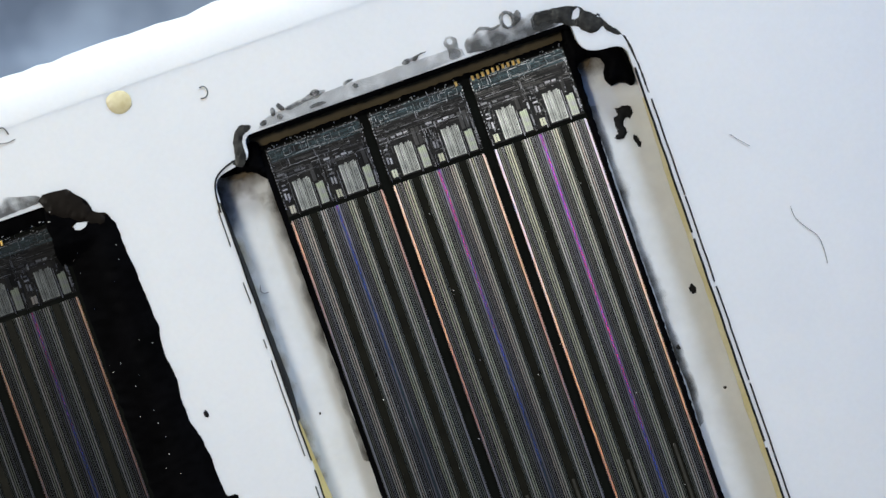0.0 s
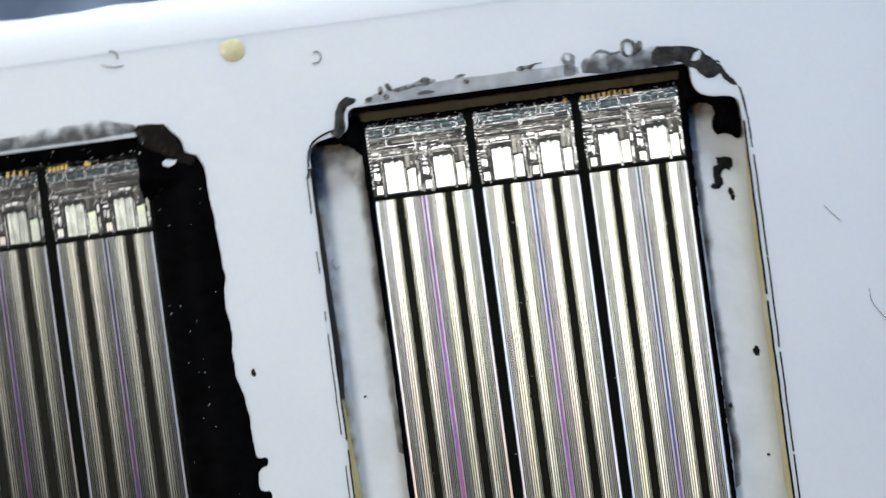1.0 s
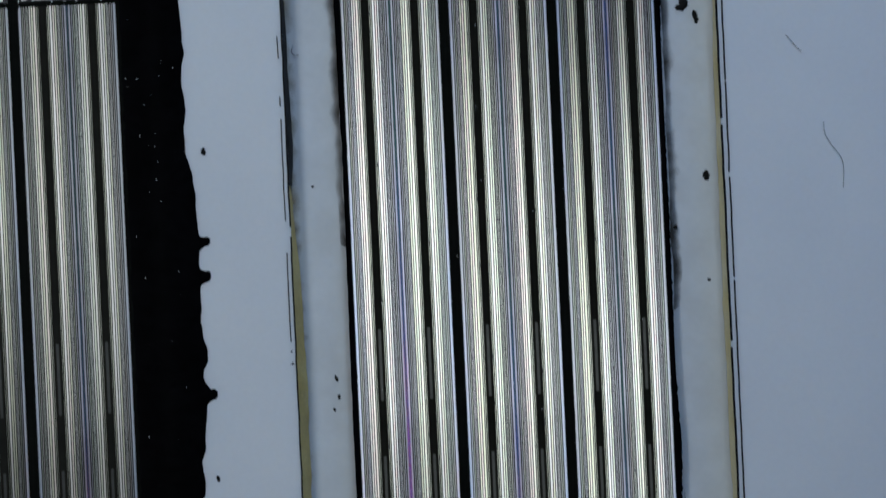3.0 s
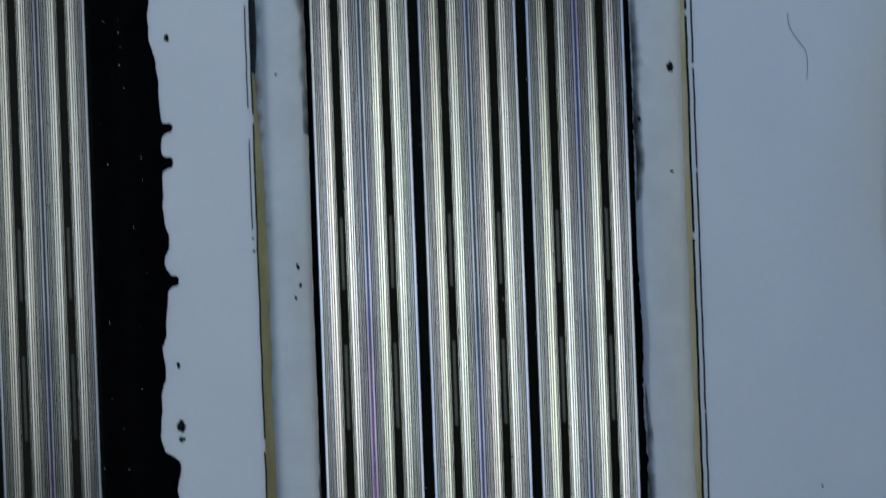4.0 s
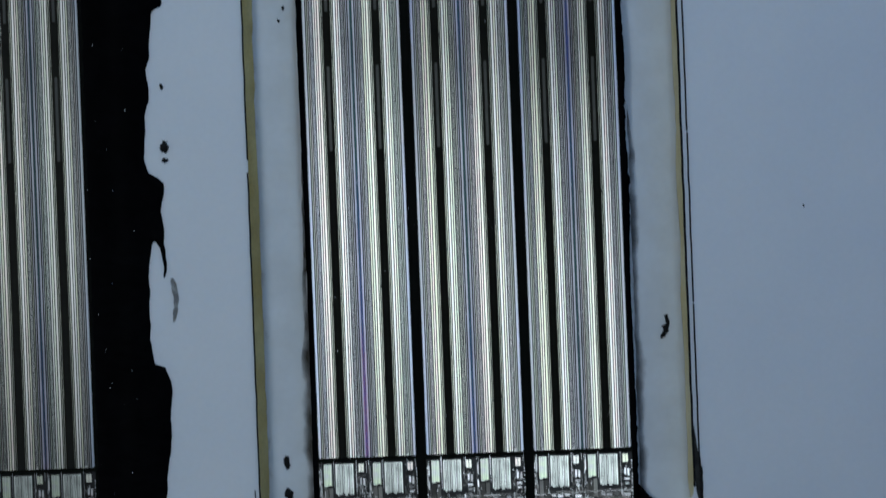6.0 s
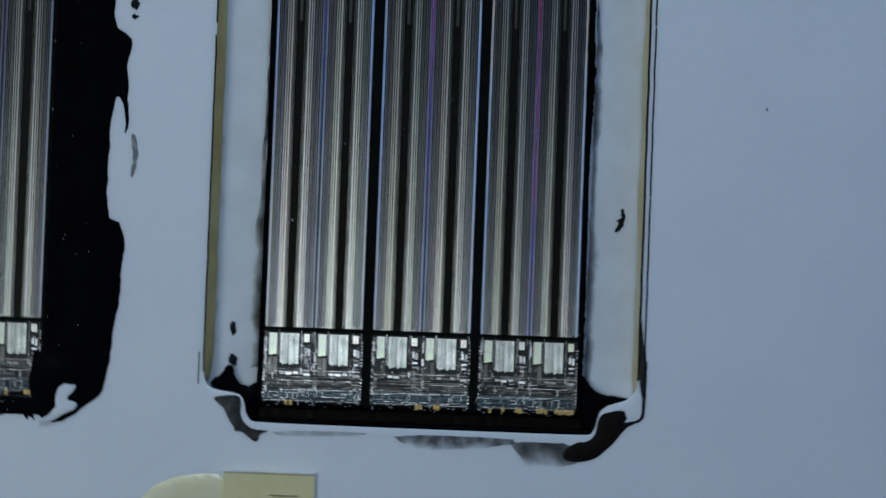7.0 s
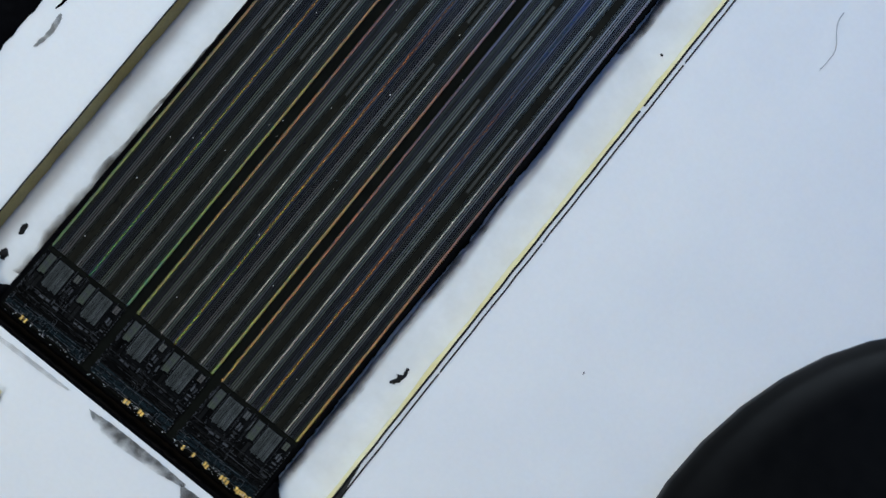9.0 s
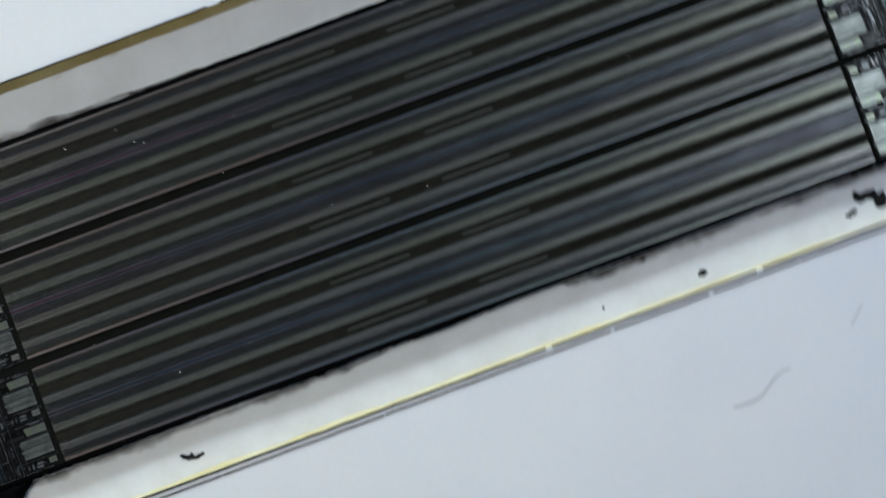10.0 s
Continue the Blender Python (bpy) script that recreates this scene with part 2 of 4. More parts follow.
def weaker(lobes):
    """The same order on the other side of the mirror direction: fainter, its long waves most."""
    return [(-1.42 * d, tuple(f * v for v in c)) for (d, c), f in zip(lobes, (0.95, 0.9, 0.75, 0.65, 0.5))]


EDGE = dispersed(mat("toothed_edge", (0.55, 0.56, 0.60), 0.40, 1.0, grain=0.05, vary=0.15, patch=4, groove=0.95, per_object=0.1),
                 FIRST + weaker(FIRST) + SECOND)
INNER = [(0.8, (0.1, 1.5, 1.0)), (3.9, (0.5, 1.8, 19)), (5.1, (4.3, 0.9, 9.0)), (6.3, (19, 0.4, 1.6)), (8.4, (0.6, 1.1, 12))]
CENTRE = dispersed(mat("teal_oxide", (0.045, 0.075, 0.072), 0.45, 1.0, grain=0.05, vary=0.2, patch=3, second=(0.04, 0.06, 0.075), groove=0.8),
                   INNER + weaker(INNER[:4]) + SECOND)
LIP = dispersed(mat("lipped_aluminium", (0.90, 0.885, 0.84), 0.345, 1.0, grain=0.05, vary=0.08, patch=3, groove=0.94, per_object=0.06, rough_vary=0.03, streak=0.004),
                [(-24.8, (15, 15, 14))], channel="Red")
LAVENDER = mat("lavender_aluminium", (0.43, 0.43, 0.48), 0.39, 1.0, grain=0.05, vary=0.3, patch=3, groove=0.95, per_object=0.15, streak=0.05)
PIT = mat("dark_pit", (0.045, 0.045, 0.055), 0.36, 1.0, grain=0.05, vary=0.2, patch=1, groove=0.9)
GLINT = mat("bright_circuit", (0.62, 0.62, 0.62), 0.335, 1.0, grain=0.06, vary=0.25, patch=0.4, island=0.8, groove=1.0)
WIRE = mat("circuit_metal", (0.120, 0.117, 0.108), 0.345, 1.0, grain=0.06, vary=0.25, patch=0.4, island=0.7, groove=1.0)
FIELD = mat("circuit_field", (0.012, 0.0125, 0.013), 0.4, 0.9, grain=0.05, vary=0.5, patch=0.3, second=(0.024, 0.024, 0.025), groove=0.8)
SILVER = mat("silver", (0.85, 0.85, 0.85), 0.5, 0.6, grain=0.02, vary=0.1, patch=0.1)
WIRE_B = mat("blue_circuit", (0.055, 0.085, 0.100), 0.40, 0.9, grain=0.06, vary=0.25, patch=0.5, island=0.5, groove=0.8)
PLATE_M = mat("capacitor_metal", (0.80, 0.83, 0.76), 0.36, 1.0, grain=0.05, vary=0.38, patch=0.5, groove=0.96, streak=0.008, sharp=0.10)
PLATE_G = mat("green_capacitor", (0.68, 0.75, 0.54), 0.36, 1.0, streak=0.008, grain=0.05, vary=0.3, patch=0.3, groove=0.96, second=(0.62, 0.62, 0.62), sharp=0.1)
GOLD = mat("gold", (0.95, 0.66, 0.18), 0.45, 0.75, grain=0.04, vary=0.2, bump=0.03, patch=0.2, per_object=0.2)
TAPE = mat("yellow_film", (0.80, 0.73, 0.46), 0.4, grain=0.6, vary=0.05, bump=0.003, patch=1.6, second=(0.77, 0.69, 0.39), coat=0.2)
TAPE_D = mat("folded_film", (0.75, 0.67, 0.36), 0.35, grain=0.4, vary=0.08, bump=0.003, patch=0.9, second=(0.74, 0.65, 0.30), coat=0.3)
WAX = mat("yellow_wax", (0.76, 0.69, 0.44), 0.35, grain=0.3, vary=0.08, bump=0.01, patch=0.5, second=(0.62, 0.53, 0.28))
HAIR = mat("dark_fibre", (0.07, 0.07, 0.075), 0.5, grain=0.1, vary=0.2, patch=1)
PALE = mat("pale_fibre", (0.45, 0.45, 0.45), 0.5, grain=0.1, vary=0.2, patch=1)
DUST_GLINT = mat("pale_dust_glint", (0.75, 0.74, 0.70), 0.4, grain=0.05, vary=0.2, patch=1)
RUBBER = mat("black_rubber", (0.003, 0.003, 0.003), 0.5, grain=0.8, vary=0.4, bump=0.02, patch=3, spec=0.06)
BENCH = mat("black_bench_mat", (0.005, 0.005, 0.0055), 0.7, grain=1.5, vary=0.3, bump=0.05, patch=20, spec=0.2)
STEEL = mat("blue_grey_metal", (0.34, 0.40, 0.50), 0.5, 0.2, grain=3, vary=0.1, patch=6, second=(0.12, 0.15, 0.21))


# ---- building helpers ----
MOVED = []  # the things that slide with the printhead


def mesh_of(name, verts, faces, material, smooth=False):
    me = bpy.data.meshes.new(name)
    me.from_pydata([(x * MM, y * MM, z * MM) for x, y, z in verts], [], faces)
    me.materials.append(material)
    if smooth:
        me.polygons.foreach_set("use_smooth", [True] * len(me.polygons))
    me.update()
    return me


def thing(name, label, category, data=None, group="", kind=""):
    ob = tagged(new(name, data), label, category, group, kind)
    MOVED.append(ob)
    return ob


def under(name, me, parent, at=(0, 0, 0), turn=0.0, label="", kind=""):
    ob = new(name, me)
    ob.parent = parent
    ob.matrix_basis = pose(at[0] * MM, at[1] * MM, at[2] * MM, 0, 0, turn)
    return tagged(ob, label, kind=kind)


def boxes(items):
    """Verts and faces of boxes (x0, x1, y0, y1, z0, z1)."""
    verts, faces = [], []
    for x0, x1, y0, y1, z0, z1 in items:
        k = len(verts)
        verts += [(x0, y0, z0), (x1, y0, z0), (x1, y1, z0), (x0, y1, z0), (x0, y0, z1), (x1, y0, z1), (x1, y1, z1), (x0, y1, z1)]
        faces += [(k, k + 3, k + 2, k + 1), (k + 4, k + 5, k + 6, k + 7), (k, k + 1, k + 5, k + 4), (k + 1, k + 2, k + 6, k + 5),
                  (k + 2, k + 3, k + 7, k + 6), (k + 3, k, k + 4, k + 7)]
    return verts, faces


def ridge(width, length, low, high):
    """A long low bar with chamfered shoulders, centred on x, y."""
    w, e, y = width / 2, min(0.012, width * 0.2), length / 2
    sec = [(-w, low), (w, low), (w, low + (high - low) * 0.6), (w - e, high), (-w + e, high), (-w, low + (high - low) * 0.6)]
    verts = [(x, -y, z) for x, z in sec] + [(x, y, z) for x, z in sec]
    faces = [(5, 4, 3, 2, 1, 0), (6, 7, 8, 9, 10, 11)] + [(a, (a + 1) % 6, (a + 1) % 6 + 6, a + 6) for a in range(6)]
    return verts, [tuple(reversed(f)) for f in faces]


def rounded(points, times=2):
    """Corner cutting of a closed outline."""
    for _ in range(times):
        out = []
        for (ax, ay), (bx, by) in zip(points, points[1:] + points[:1]):
            out += [(ax * 0.75 + bx * 0.25, ay * 0.75 + by * 0.25), (ax * 0.25 + bx * 0.75, ay * 0.25 + by * 0.75)]
        points = out
    return points


def ragged(points, step, size, seed, freq=2.0):
    """A closed outline cut into short steps and roughened."""
    out = []
    for (ax, ay), (bx, by) in zip(points, points[1:] + points[:1]):
        n = max(1, int(math.hypot(bx - ax, by - ay) / step))
        for k in range(n):
            x, y = ax + (bx - ax) * k / n, ay + (by - ay) * k / n
            d = noise.noise_vector((x * freq, y * freq, seed * 7.1)) + 0.5 * noise.noise_vector((x * freq * 3, y * freq * 3, seed * 3.3))
            out.append((x + d.x * size, y + d.y * size))
    return out


def lid(outer, holes, z, low, material, name, smooth=False):
    """A plate with the given outline and holes; its top lies at z, and its rims go down to low."""
    bm = bmesh.new()
    edges = []
    for loop in [outer, *holes]:
        vs = [bm.verts.new((x * MM, y * MM, z * MM)) for x, y in loop]
        es = [bm.edges.new((a, b)) for a, b in zip(vs, vs[1:] + vs[:1])]
        edges += es
    bmesh.ops.triangle_fill(bm, use_beauty=True, use_dissolve=False, edges=edges, normal=(0, 0, 1))
    for f in bm.faces:
        if f.normal.z < 0:
            f.normal_flip()
    rim = bmesh.ops.extrude_edge_only(bm, edges=[e for e in bm.edges if len(e.link_faces) == 1])
    for v in rim["geom"]:
        if isinstance(v, bmesh.types.BMVert):
            v.co.z = low * MM
    bmesh.ops.recalc_face_normals(bm, faces=bm.faces)
    if sum(f.normal.z * f.calc_area() for f in bm.faces) < 0:
        bmesh.ops.reverse_faces(bm, faces=bm.faces)
    me = bpy.data.meshes.new(name)
    bm.to_mesh(me)
    bm.free()
    me.materials.append(material)
    return me


def mound(outline, z, high, material, name, seed=0, rough=0.02, inset=0.16, spacing=0.12, step=None, holes=(), foot=None):
    """A low lump with an uneven outline: its rim lies at z, its middle swells by high."""
    bm = bmesh.new()
    es = []
    for loop in [outline, *holes]:
        vs = [bm.verts.new((x, y, 0)) for x, y in loop]
        es += [bm.edges.new((a, b)) for a, b in zip(vs, vs[1:] + vs[:1])]
    bmesh.ops.triangle_fill(bm, use_beauty=True, use_dissolve=False, edges=es, normal=(0, 0, 1))
    for _ in range(4):
        long = [e for e in bm.edges if e.calc_length() > spacing * 2 and not e.is_boundary]
        if not long or len(bm.faces) > 6000:
            break
        bmesh.ops.subdivide_edges(bm, edges=long, cuts=1)
        bmesh.ops.triangulate(bm, faces=[f for f in bm.faces if len(f.verts) > 3])
    rim = np.array([(v.co.x, v.co.y) for v in bm.verts if v.is_boundary])
    for v in bm.verts:
        p = v.co.copy()
        d = 0.0 if v.is_boundary else float(np.sqrt(((rim - (p.x, p.y)) ** 2).sum(1)).min())
        t = min(1.0, d / inset)
        base = z
        if step:  # a lower level left of step[0], rising to z at step[1] and towards both ends
            up = max((p.x - step[0]) / (step[1] - step[0]), (abs(p.y) - 14.3) / 0.9)
            up = max(0.0, min(1.0, up))
            base = step[2] + (z - step[2]) * up * up * (3 - 2 * up)
        v.co.z = base + high * math.sqrt(t * (2 - t)) + (rough * noise.noise((p.x * 4, p.y * 4, seed)) if d else 0)
        v.co *= MM
    if foot is not None:  # a skirt down to what it sits on
        rim = bmesh.ops.extrude_edge_only(bm, edges=[e for e in bm.edges if e.is_boundary])
        for v in rim["geom"]:
            if isinstance(v, bmesh.types.BMVert):
                v.co.z = foot * MM
    for f in bm.faces:
        f.smooth = abs(f.normal.z) > 0.01
    bmesh.ops.recalc_face_normals(bm, faces=bm.faces)
    if sum(f.normal.z for f in bm.faces) < 0:
        bmesh.ops.reverse_faces(bm, faces=bm.faces)
    me = bpy.data.meshes.new(name)
    bm.to_mesh(me)
    bm.free()
    me.materials.append(material)
    return me


def fibre(points, radius, material, name):
    """A thin bent hair through the points, six-sided."""
    pts = [Vector(p) for p in points]
    for _ in range(3):
        new_pts = [pts[0]]
        for a, b in zip(pts, pts[1:]):
            new_pts += [a * 0.75 + b * 0.25, a * 0.25 + b * 0.75]
        pts = new_pts + [pts[-1]]
    verts, faces = [], []
    for k, p in enumerate(pts):
        d = (pts[min(k + 1, len(pts) - 1)] - pts[max(k - 1, 0)]).normalized()
        s = d.cross(Vector((0, 0, 1))).normalized()
        u = s.cross(d)
        for a in range(6):
            q = p + radius * (math.cos(a * math.pi / 3) * s + math.sin(a * math.pi / 3) * u)
            verts.append(tuple(q))
    for k in range(len(pts) - 1):
        for a in range(6):
            b = (a + 1) % 6
            faces.append((k * 6 + a, k * 6 + b, k * 6 + 6 + b, k * 6 + 6 + a))
    return mesh_of(name, verts, faces, material, True)


# ---- the ceramic body with its two pockets ----
TOP, FLOOR, LEFT = 0.35, -0.37, -17.30
POCKET = [(-6.82, 0), (-6.82, 14.7), (-6.80, 15.55), (-5.95, 15.72), (-5.48, 15.80), (-5.46, 16.50), (-5.0, 16.53), (0, 16.53), (5.0, 16.53),
          (5.40, 16.50), (5.38, 15.75), (5.75, 15.38), (6.78, 15.33), (6.82, 14.6), (6.82, 0), (6.82, -14.4), (6.80, -15.35),
          (5.85, -15.62), (5.62, -15.9), (5.52, -16.55), (5.0, -16.57), (0, -16.57), (-4.9, -16.55), (-5.42, -16.5), (-5.55, -15.70),
          (-6.0, -15.62), (-6.80, -15.5), (-6.82, -14.6)]


def body_mesh():
    pocket = rounded(POCKET, 3)
    second = [(x + LEFT, y) for x, y in pocket]
    edge = ragged([(-34.4, 19.20), (17.3, 19.25)], 0.25, 0.01, 3, 1.3)[:int(51.7 / 0.25)]
    outer = [(-34.4, -26.0), (17.95, -26.0), (17.3, 20.2)][0:2] + [(17.95, -12), (17.9, 0.9), (17.42, 2.6), (17.36, 9), (17.3, 19.2)] + list(reversed(edge))
    return outer, pocket, second


outer, pocket, second = body_mesh()
body = thing("printhead", "white glazed ceramic printhead body with two chip pockets", "printhead",
             lid(outer, [pocket, second], TOP, FLOOR - 0.75, WHITE, "body_top"))
under("pocket_floor", lid([(x * 1.01, y * 1.01) for x, y in pocket], [], FLOOR, FLOOR - 0.1, FLOOR_W, "pocket_floor"), body,
      label="off-white pocket floor with grey stains")
under("pocket_floor", lid([(x * 1.01 + LEFT, y * 1.01) for x, y in pocket], [], FLOOR - 0.7, FLOOR - 0.8, FLOOR_W, "pocket_floor"), body)
under("lower_block", mesh_of("lower_block", *boxes([(-33.0, 15.8, -25.0, 18.8, -17.0, FLOOR - 0.82)]), WHITE), body)
rim_v, rim_f = [], []
for k in range(104):  # the rounded, chipped long edge
    x = -34.4 + k * 0.5
    for a in range(6):
        c = 0.10 * noise.noise((x * 0.9, a * 0.2, 2.0)) + 0.06 * noise.noise((x * 3.1, a * 0.3, 5.0))
        out_y, drop = ((19.15, 0.006), (19.6, 0.03), (20.1, 0.12), (20.5, 0.30), (20.72, 0.65), (20.76, 1.6))[a]
        rim_v.append((min(x, 17.3), out_y + c * (a > 2), TOP - drop))
for k in range(103):
    for a in range(5):
        i = k * 6 + a
        rim_f.append((i, i + 6, i + 7, i + 1))
under("rounded_edge", mesh_of("rounded_edge", rim_v, [tuple(reversed(f)) for f in rim_f], WHITE, True), body, label="rounded chipped white edge")
under("side_wall", mesh_of("side_wall", *boxes([(15.8, 17.28, -26, 20.0, -8, FLOOR - 0.06), (-34.3, 15.8, 18.8, 20.2, -8, -1.0),
                                               (-34.3, 15.8, -26, -25, -8, FLOOR - 0.06)]), WHITE), body)


def fillet(x_wall, x_in, y0, y1, seed):
    """A sloping bead of glue between a pocket wall and its floor."""
    verts, faces, n = [], [], 120
    for k in range(n + 1):
        y = y0 + (y1 - y0) * k / n
        w = noise.noise((y * 0.5, seed, 0)) * 0.06 + noise.noise((y * 2.1, seed, 4)) * 0.03
        taper = min(1.0, 0.6 + abs(y - y0) / 1.5, 0.1 + abs(y - y1) / 4.5)
        for a, (fx, z) in enumerate(((0, TOP - 0.05), (0.35, 0.10), (0.7, -0.12), (1.0, FLOOR + 0.01))):
            verts.append((x_wall + ((x_in - x_wall) * fx + (w if a else 0)) * taper, y, z))
    for k in range(n):
        for a in range(3):
            i = k * 4 + a
            f = (i, i + 1, i + 5, i + 4)
            faces.append(f if x_in > x_wall else tuple(reversed(f)))
    return verts, faces


for x, xi, y0, y1, s, m, lab in ((-6.815, -6.56, -15.2, 7.5, 1, GLUE, "amber glue bead"), (-6.815, -6.69, 7.5, 15.2, 2, SOOT, "sooty glue bead"),
                                 (6.815, 6.70, -15.3, 13.5, 3, GLUE_P, "pale amber glue bead")):
    under("glue_bead", mesh_of("glue_bead", *fillet(x, xi, y0, y1, s), m, True), body, label=lab)

# ---- the chips ----
HALF = 1.55
LINES = [  # distance of a bar from its slot's middle, width, height, material
    (0.136, 0.012, -0.026, OLIVE), (0.186, 0.026, -0.006, OLIVE), (0.256, 0.056, 0.0, BRIGHT), (0.336, 0.042, 0.0, BRIGHT),
    (0.404, 0.034, 0.0, BRIGHT), (0.492, 0.088, -0.010, DULL), (0.577, 0.024, -0.004, GREY), (0.632, 0.026, -0.004, GREY), (0.708, 0.056, -0.004, GREY)]
DIE_X = [(-4.97, -1.87), (-1.57, 1.53), (1.82, 4.92)]
SHARED = {}


def shared(key, make, material):
    if key not in SHARED:
        SHARED[key] = mesh_of(key[0], *make(), material)
    return SHARED[key]


def pits():
    """Two staggered rows of nozzle pits on one bar."""
    out, k = [], 0
    while k < 318:
        y = -13.45 + k * 0.0847
        out += [(-0.042, -0.001, y, y + 0.054, -0.012, 0.0005), (0.003, 0.043, y + 0.042, y + 0.096, -0.012, 0.0005)]
        k += 1
    return boxes(out)


def teeth():
    out = []
    for k in range(318):
        y = -13.45 + k * 0.0847
        out.append((-0.02, 0.02, y, y + 0.04, -0.03, -0.001))
    return boxes(out)


def keep_out(dx, y):
    """The plates' ground, kept free of wiring."""
    return (0.37 < dx < 1.08 and y < 1.22) or (1.08 <= dx < 1.45 and y < 0.90) or (dx < 0.30 and y < 0.48)


def dashes(r, y0, y1, pitch, thin, short, gap, fill):
    """Rows of broken horizontal lines across a chip end."""
    out, y = [], y0
    while y < y1:
        x = r.uniform(0.02, 0.1)
        while x < 3.0:
            w = r.uniform(*short)
            if r.random() < fill:
                out.append((x, min(x + w, 3.08), y, y + r.uniform(*thin), -0.03, r.uniform(-0.012, 0.002)))
            x += w + r.uniform(*gap)
        y += pitch * r.uniform(0.8, 1.2)
    return out


def circuit(seed, level):
    """Fine wiring of one chip end, 3.1 wide and 2.3 long: 0 dim wiring, 1 bright wiring, 2 bus wiring."""
    r, out = random.Random(seed * 5 + level), []
    if level == 2:
        out += dashes(r, 1.88, 2.26, 0.046, (0.016, 0.032), (0.08, 0.6), (0.01, 0.05), 0.85)
        for k in range(30):
            x, y = 0.05 + k * 0.102 + r.uniform(-0.02, 0.02), r.choice((1.88, 1.98, 2.08))
            out.append((x, x + 0.016, y, y + r.uniform(0.1, 0.2), -0.03, 0.003))
    elif level == 1:
        out += dashes(r, 1.50, 1.86, 0.10, (0.008, 0.014), (0.04, 0.25), (0.12, 0.5), 0.5)
        for half in (0, HALF):  # bright blocks in a row past the plates
            for x0, x1, y0, y1 in ((0.08, 0.28, 1.40, 1.47), (0.33, 0.38, 1.24, 1.42), (0.46, 0.60, 1.36, 1.42), (0.66, 0.84, 1.38, 1.45), (0.88, 1.02, 1.37, 1.44), (0.10, 0.16, 0.62, 0.84),
                                   (0.20, 0.26, 0.60, 0.80), (0.10, 0.26, 0.92, 0.97), (0.12, 0.24, 1.06, 1.11), (1.46, 1.50, 0.30, 0.62), (1.46, 1.51, 0.80, 1.02)):
                out.append((half + x0, half + x1, y0, y1, -0.03, r.uniform(-0.004, 0.003)))
        x = 0.07
        while x < 2.9:  # outlines of the bus pads
            w, y0, y1 = r.choice((0.13, 0.13, 0.2, 0.28)), r.choice((1.96, 2.0)), r.choice((2.12, 2.18, 2.2))
            for item in ((x, x + w, y0, y0 + 0.012), (x, x + w, y1, y1 + 0.014), (x, x + 0.012, y0, y1), (x + w - 0.012, x + w, y0, y1)):
                if r.random() < 0.75:
                    out.append((*item, -0.03, r.uniform(-0.004, 0.003)))
            x += w + r.uniform(0.03, 0.08)
        for x0, x1, y in ((0.05, 2.2, 1.905), (0.9, 3.05, 1.925), (0.05, 1.3, 2.26), (1.5, 3.0, 2.255), (0.05, 1.9, 1.30), (1.7, 3.05, 1.345), (0.3, 2.5, 1.62)):
            x = x0
            while x < x1:  # long lines with short breaks
                w = min(r.uniform(0.2, 0.8), x1 - x)
                out.append((x, x + w, y, y + 0.011, -0.03, -0.001))
                x += w + r.uniform(0.02, 0.1)
        for half in (0, HALF):
            for _ in range(80):
                dx, y = r.choice((r.uniform(0.02, 0.36), r.uniform(1.42, 1.53), r.uniform(0.02, 1.5))), r.uniform(0.06, 1.9)
                if keep_out(dx, y):
                    continue
                w, h = r.choice(((0.012, r.uniform(0.04, 0.16)), (r.uniform(0.03, 0.10), 0.012), (0.02, 0.02), (0.03, 0.026), (0.014, r.uniform(0.08, 0.3))))
                out.append((half + dx, min(half + dx + w, half + 1.53), y, y + h, -0.03, r.uniform(-0.006, 0.004)))
            for x0, x1, y0, y1 in ((0.36, 1.07, 0.06, 1.20), (1.09, 1.45, 0.06, 0.88), (0.04, 0.30, 0.06, 0.46)):
                for x in (x0, x1):  # thin guard lines beside the plates
                    if r.random() < 0.6:
                        out.append((half + x, half + x + 0.012, y0, y1 * r.uniform(0.6, 1), -0.03, -0.002))
        for k in range(18):
            for x in (0.0, 3.065):
                if r.random() < 0.8:
                    out.append((x, x + 0.03, 0.35 + k * 0.105, 0.35 + k * 0.105 + 0.05, -0.03, 0.0))
    else:
        out += dashes(r, 1.26, 1.88, 0.040, (0.014, 0.028), (0.1, 0.9), (0.01, 0.08), 0.68)
        for half in (0, HALF):
            for _ in range(110):
                dx, y = r.choice((r.uniform(0.02, 0.36), r.uniform(1.40, 1.53), r.uniform(0.02, 1.5))), r.uniform(0.10, 1.3)
                if keep_out(dx, y):
                    continue
                w, h = r.choice(((r.uniform(0.015, 0.03), r.uniform(0.08, 0.3)), (r.uniform(0.05, 0.16), r.uniform(0.012, 0.03)), (0.04, 0.05)))
                out.append((half + dx, min(half + dx + w, half + 1.53), y, y + h, -0.03, r.uniform(-0.014, -0.006)))
            for k in range(2):
                out.append((half + 1.12 + k * 0.15, half + 1.24 + k * 0.15, 0.90, 1.46, -0.03, -0.004))
    return boxes(out)


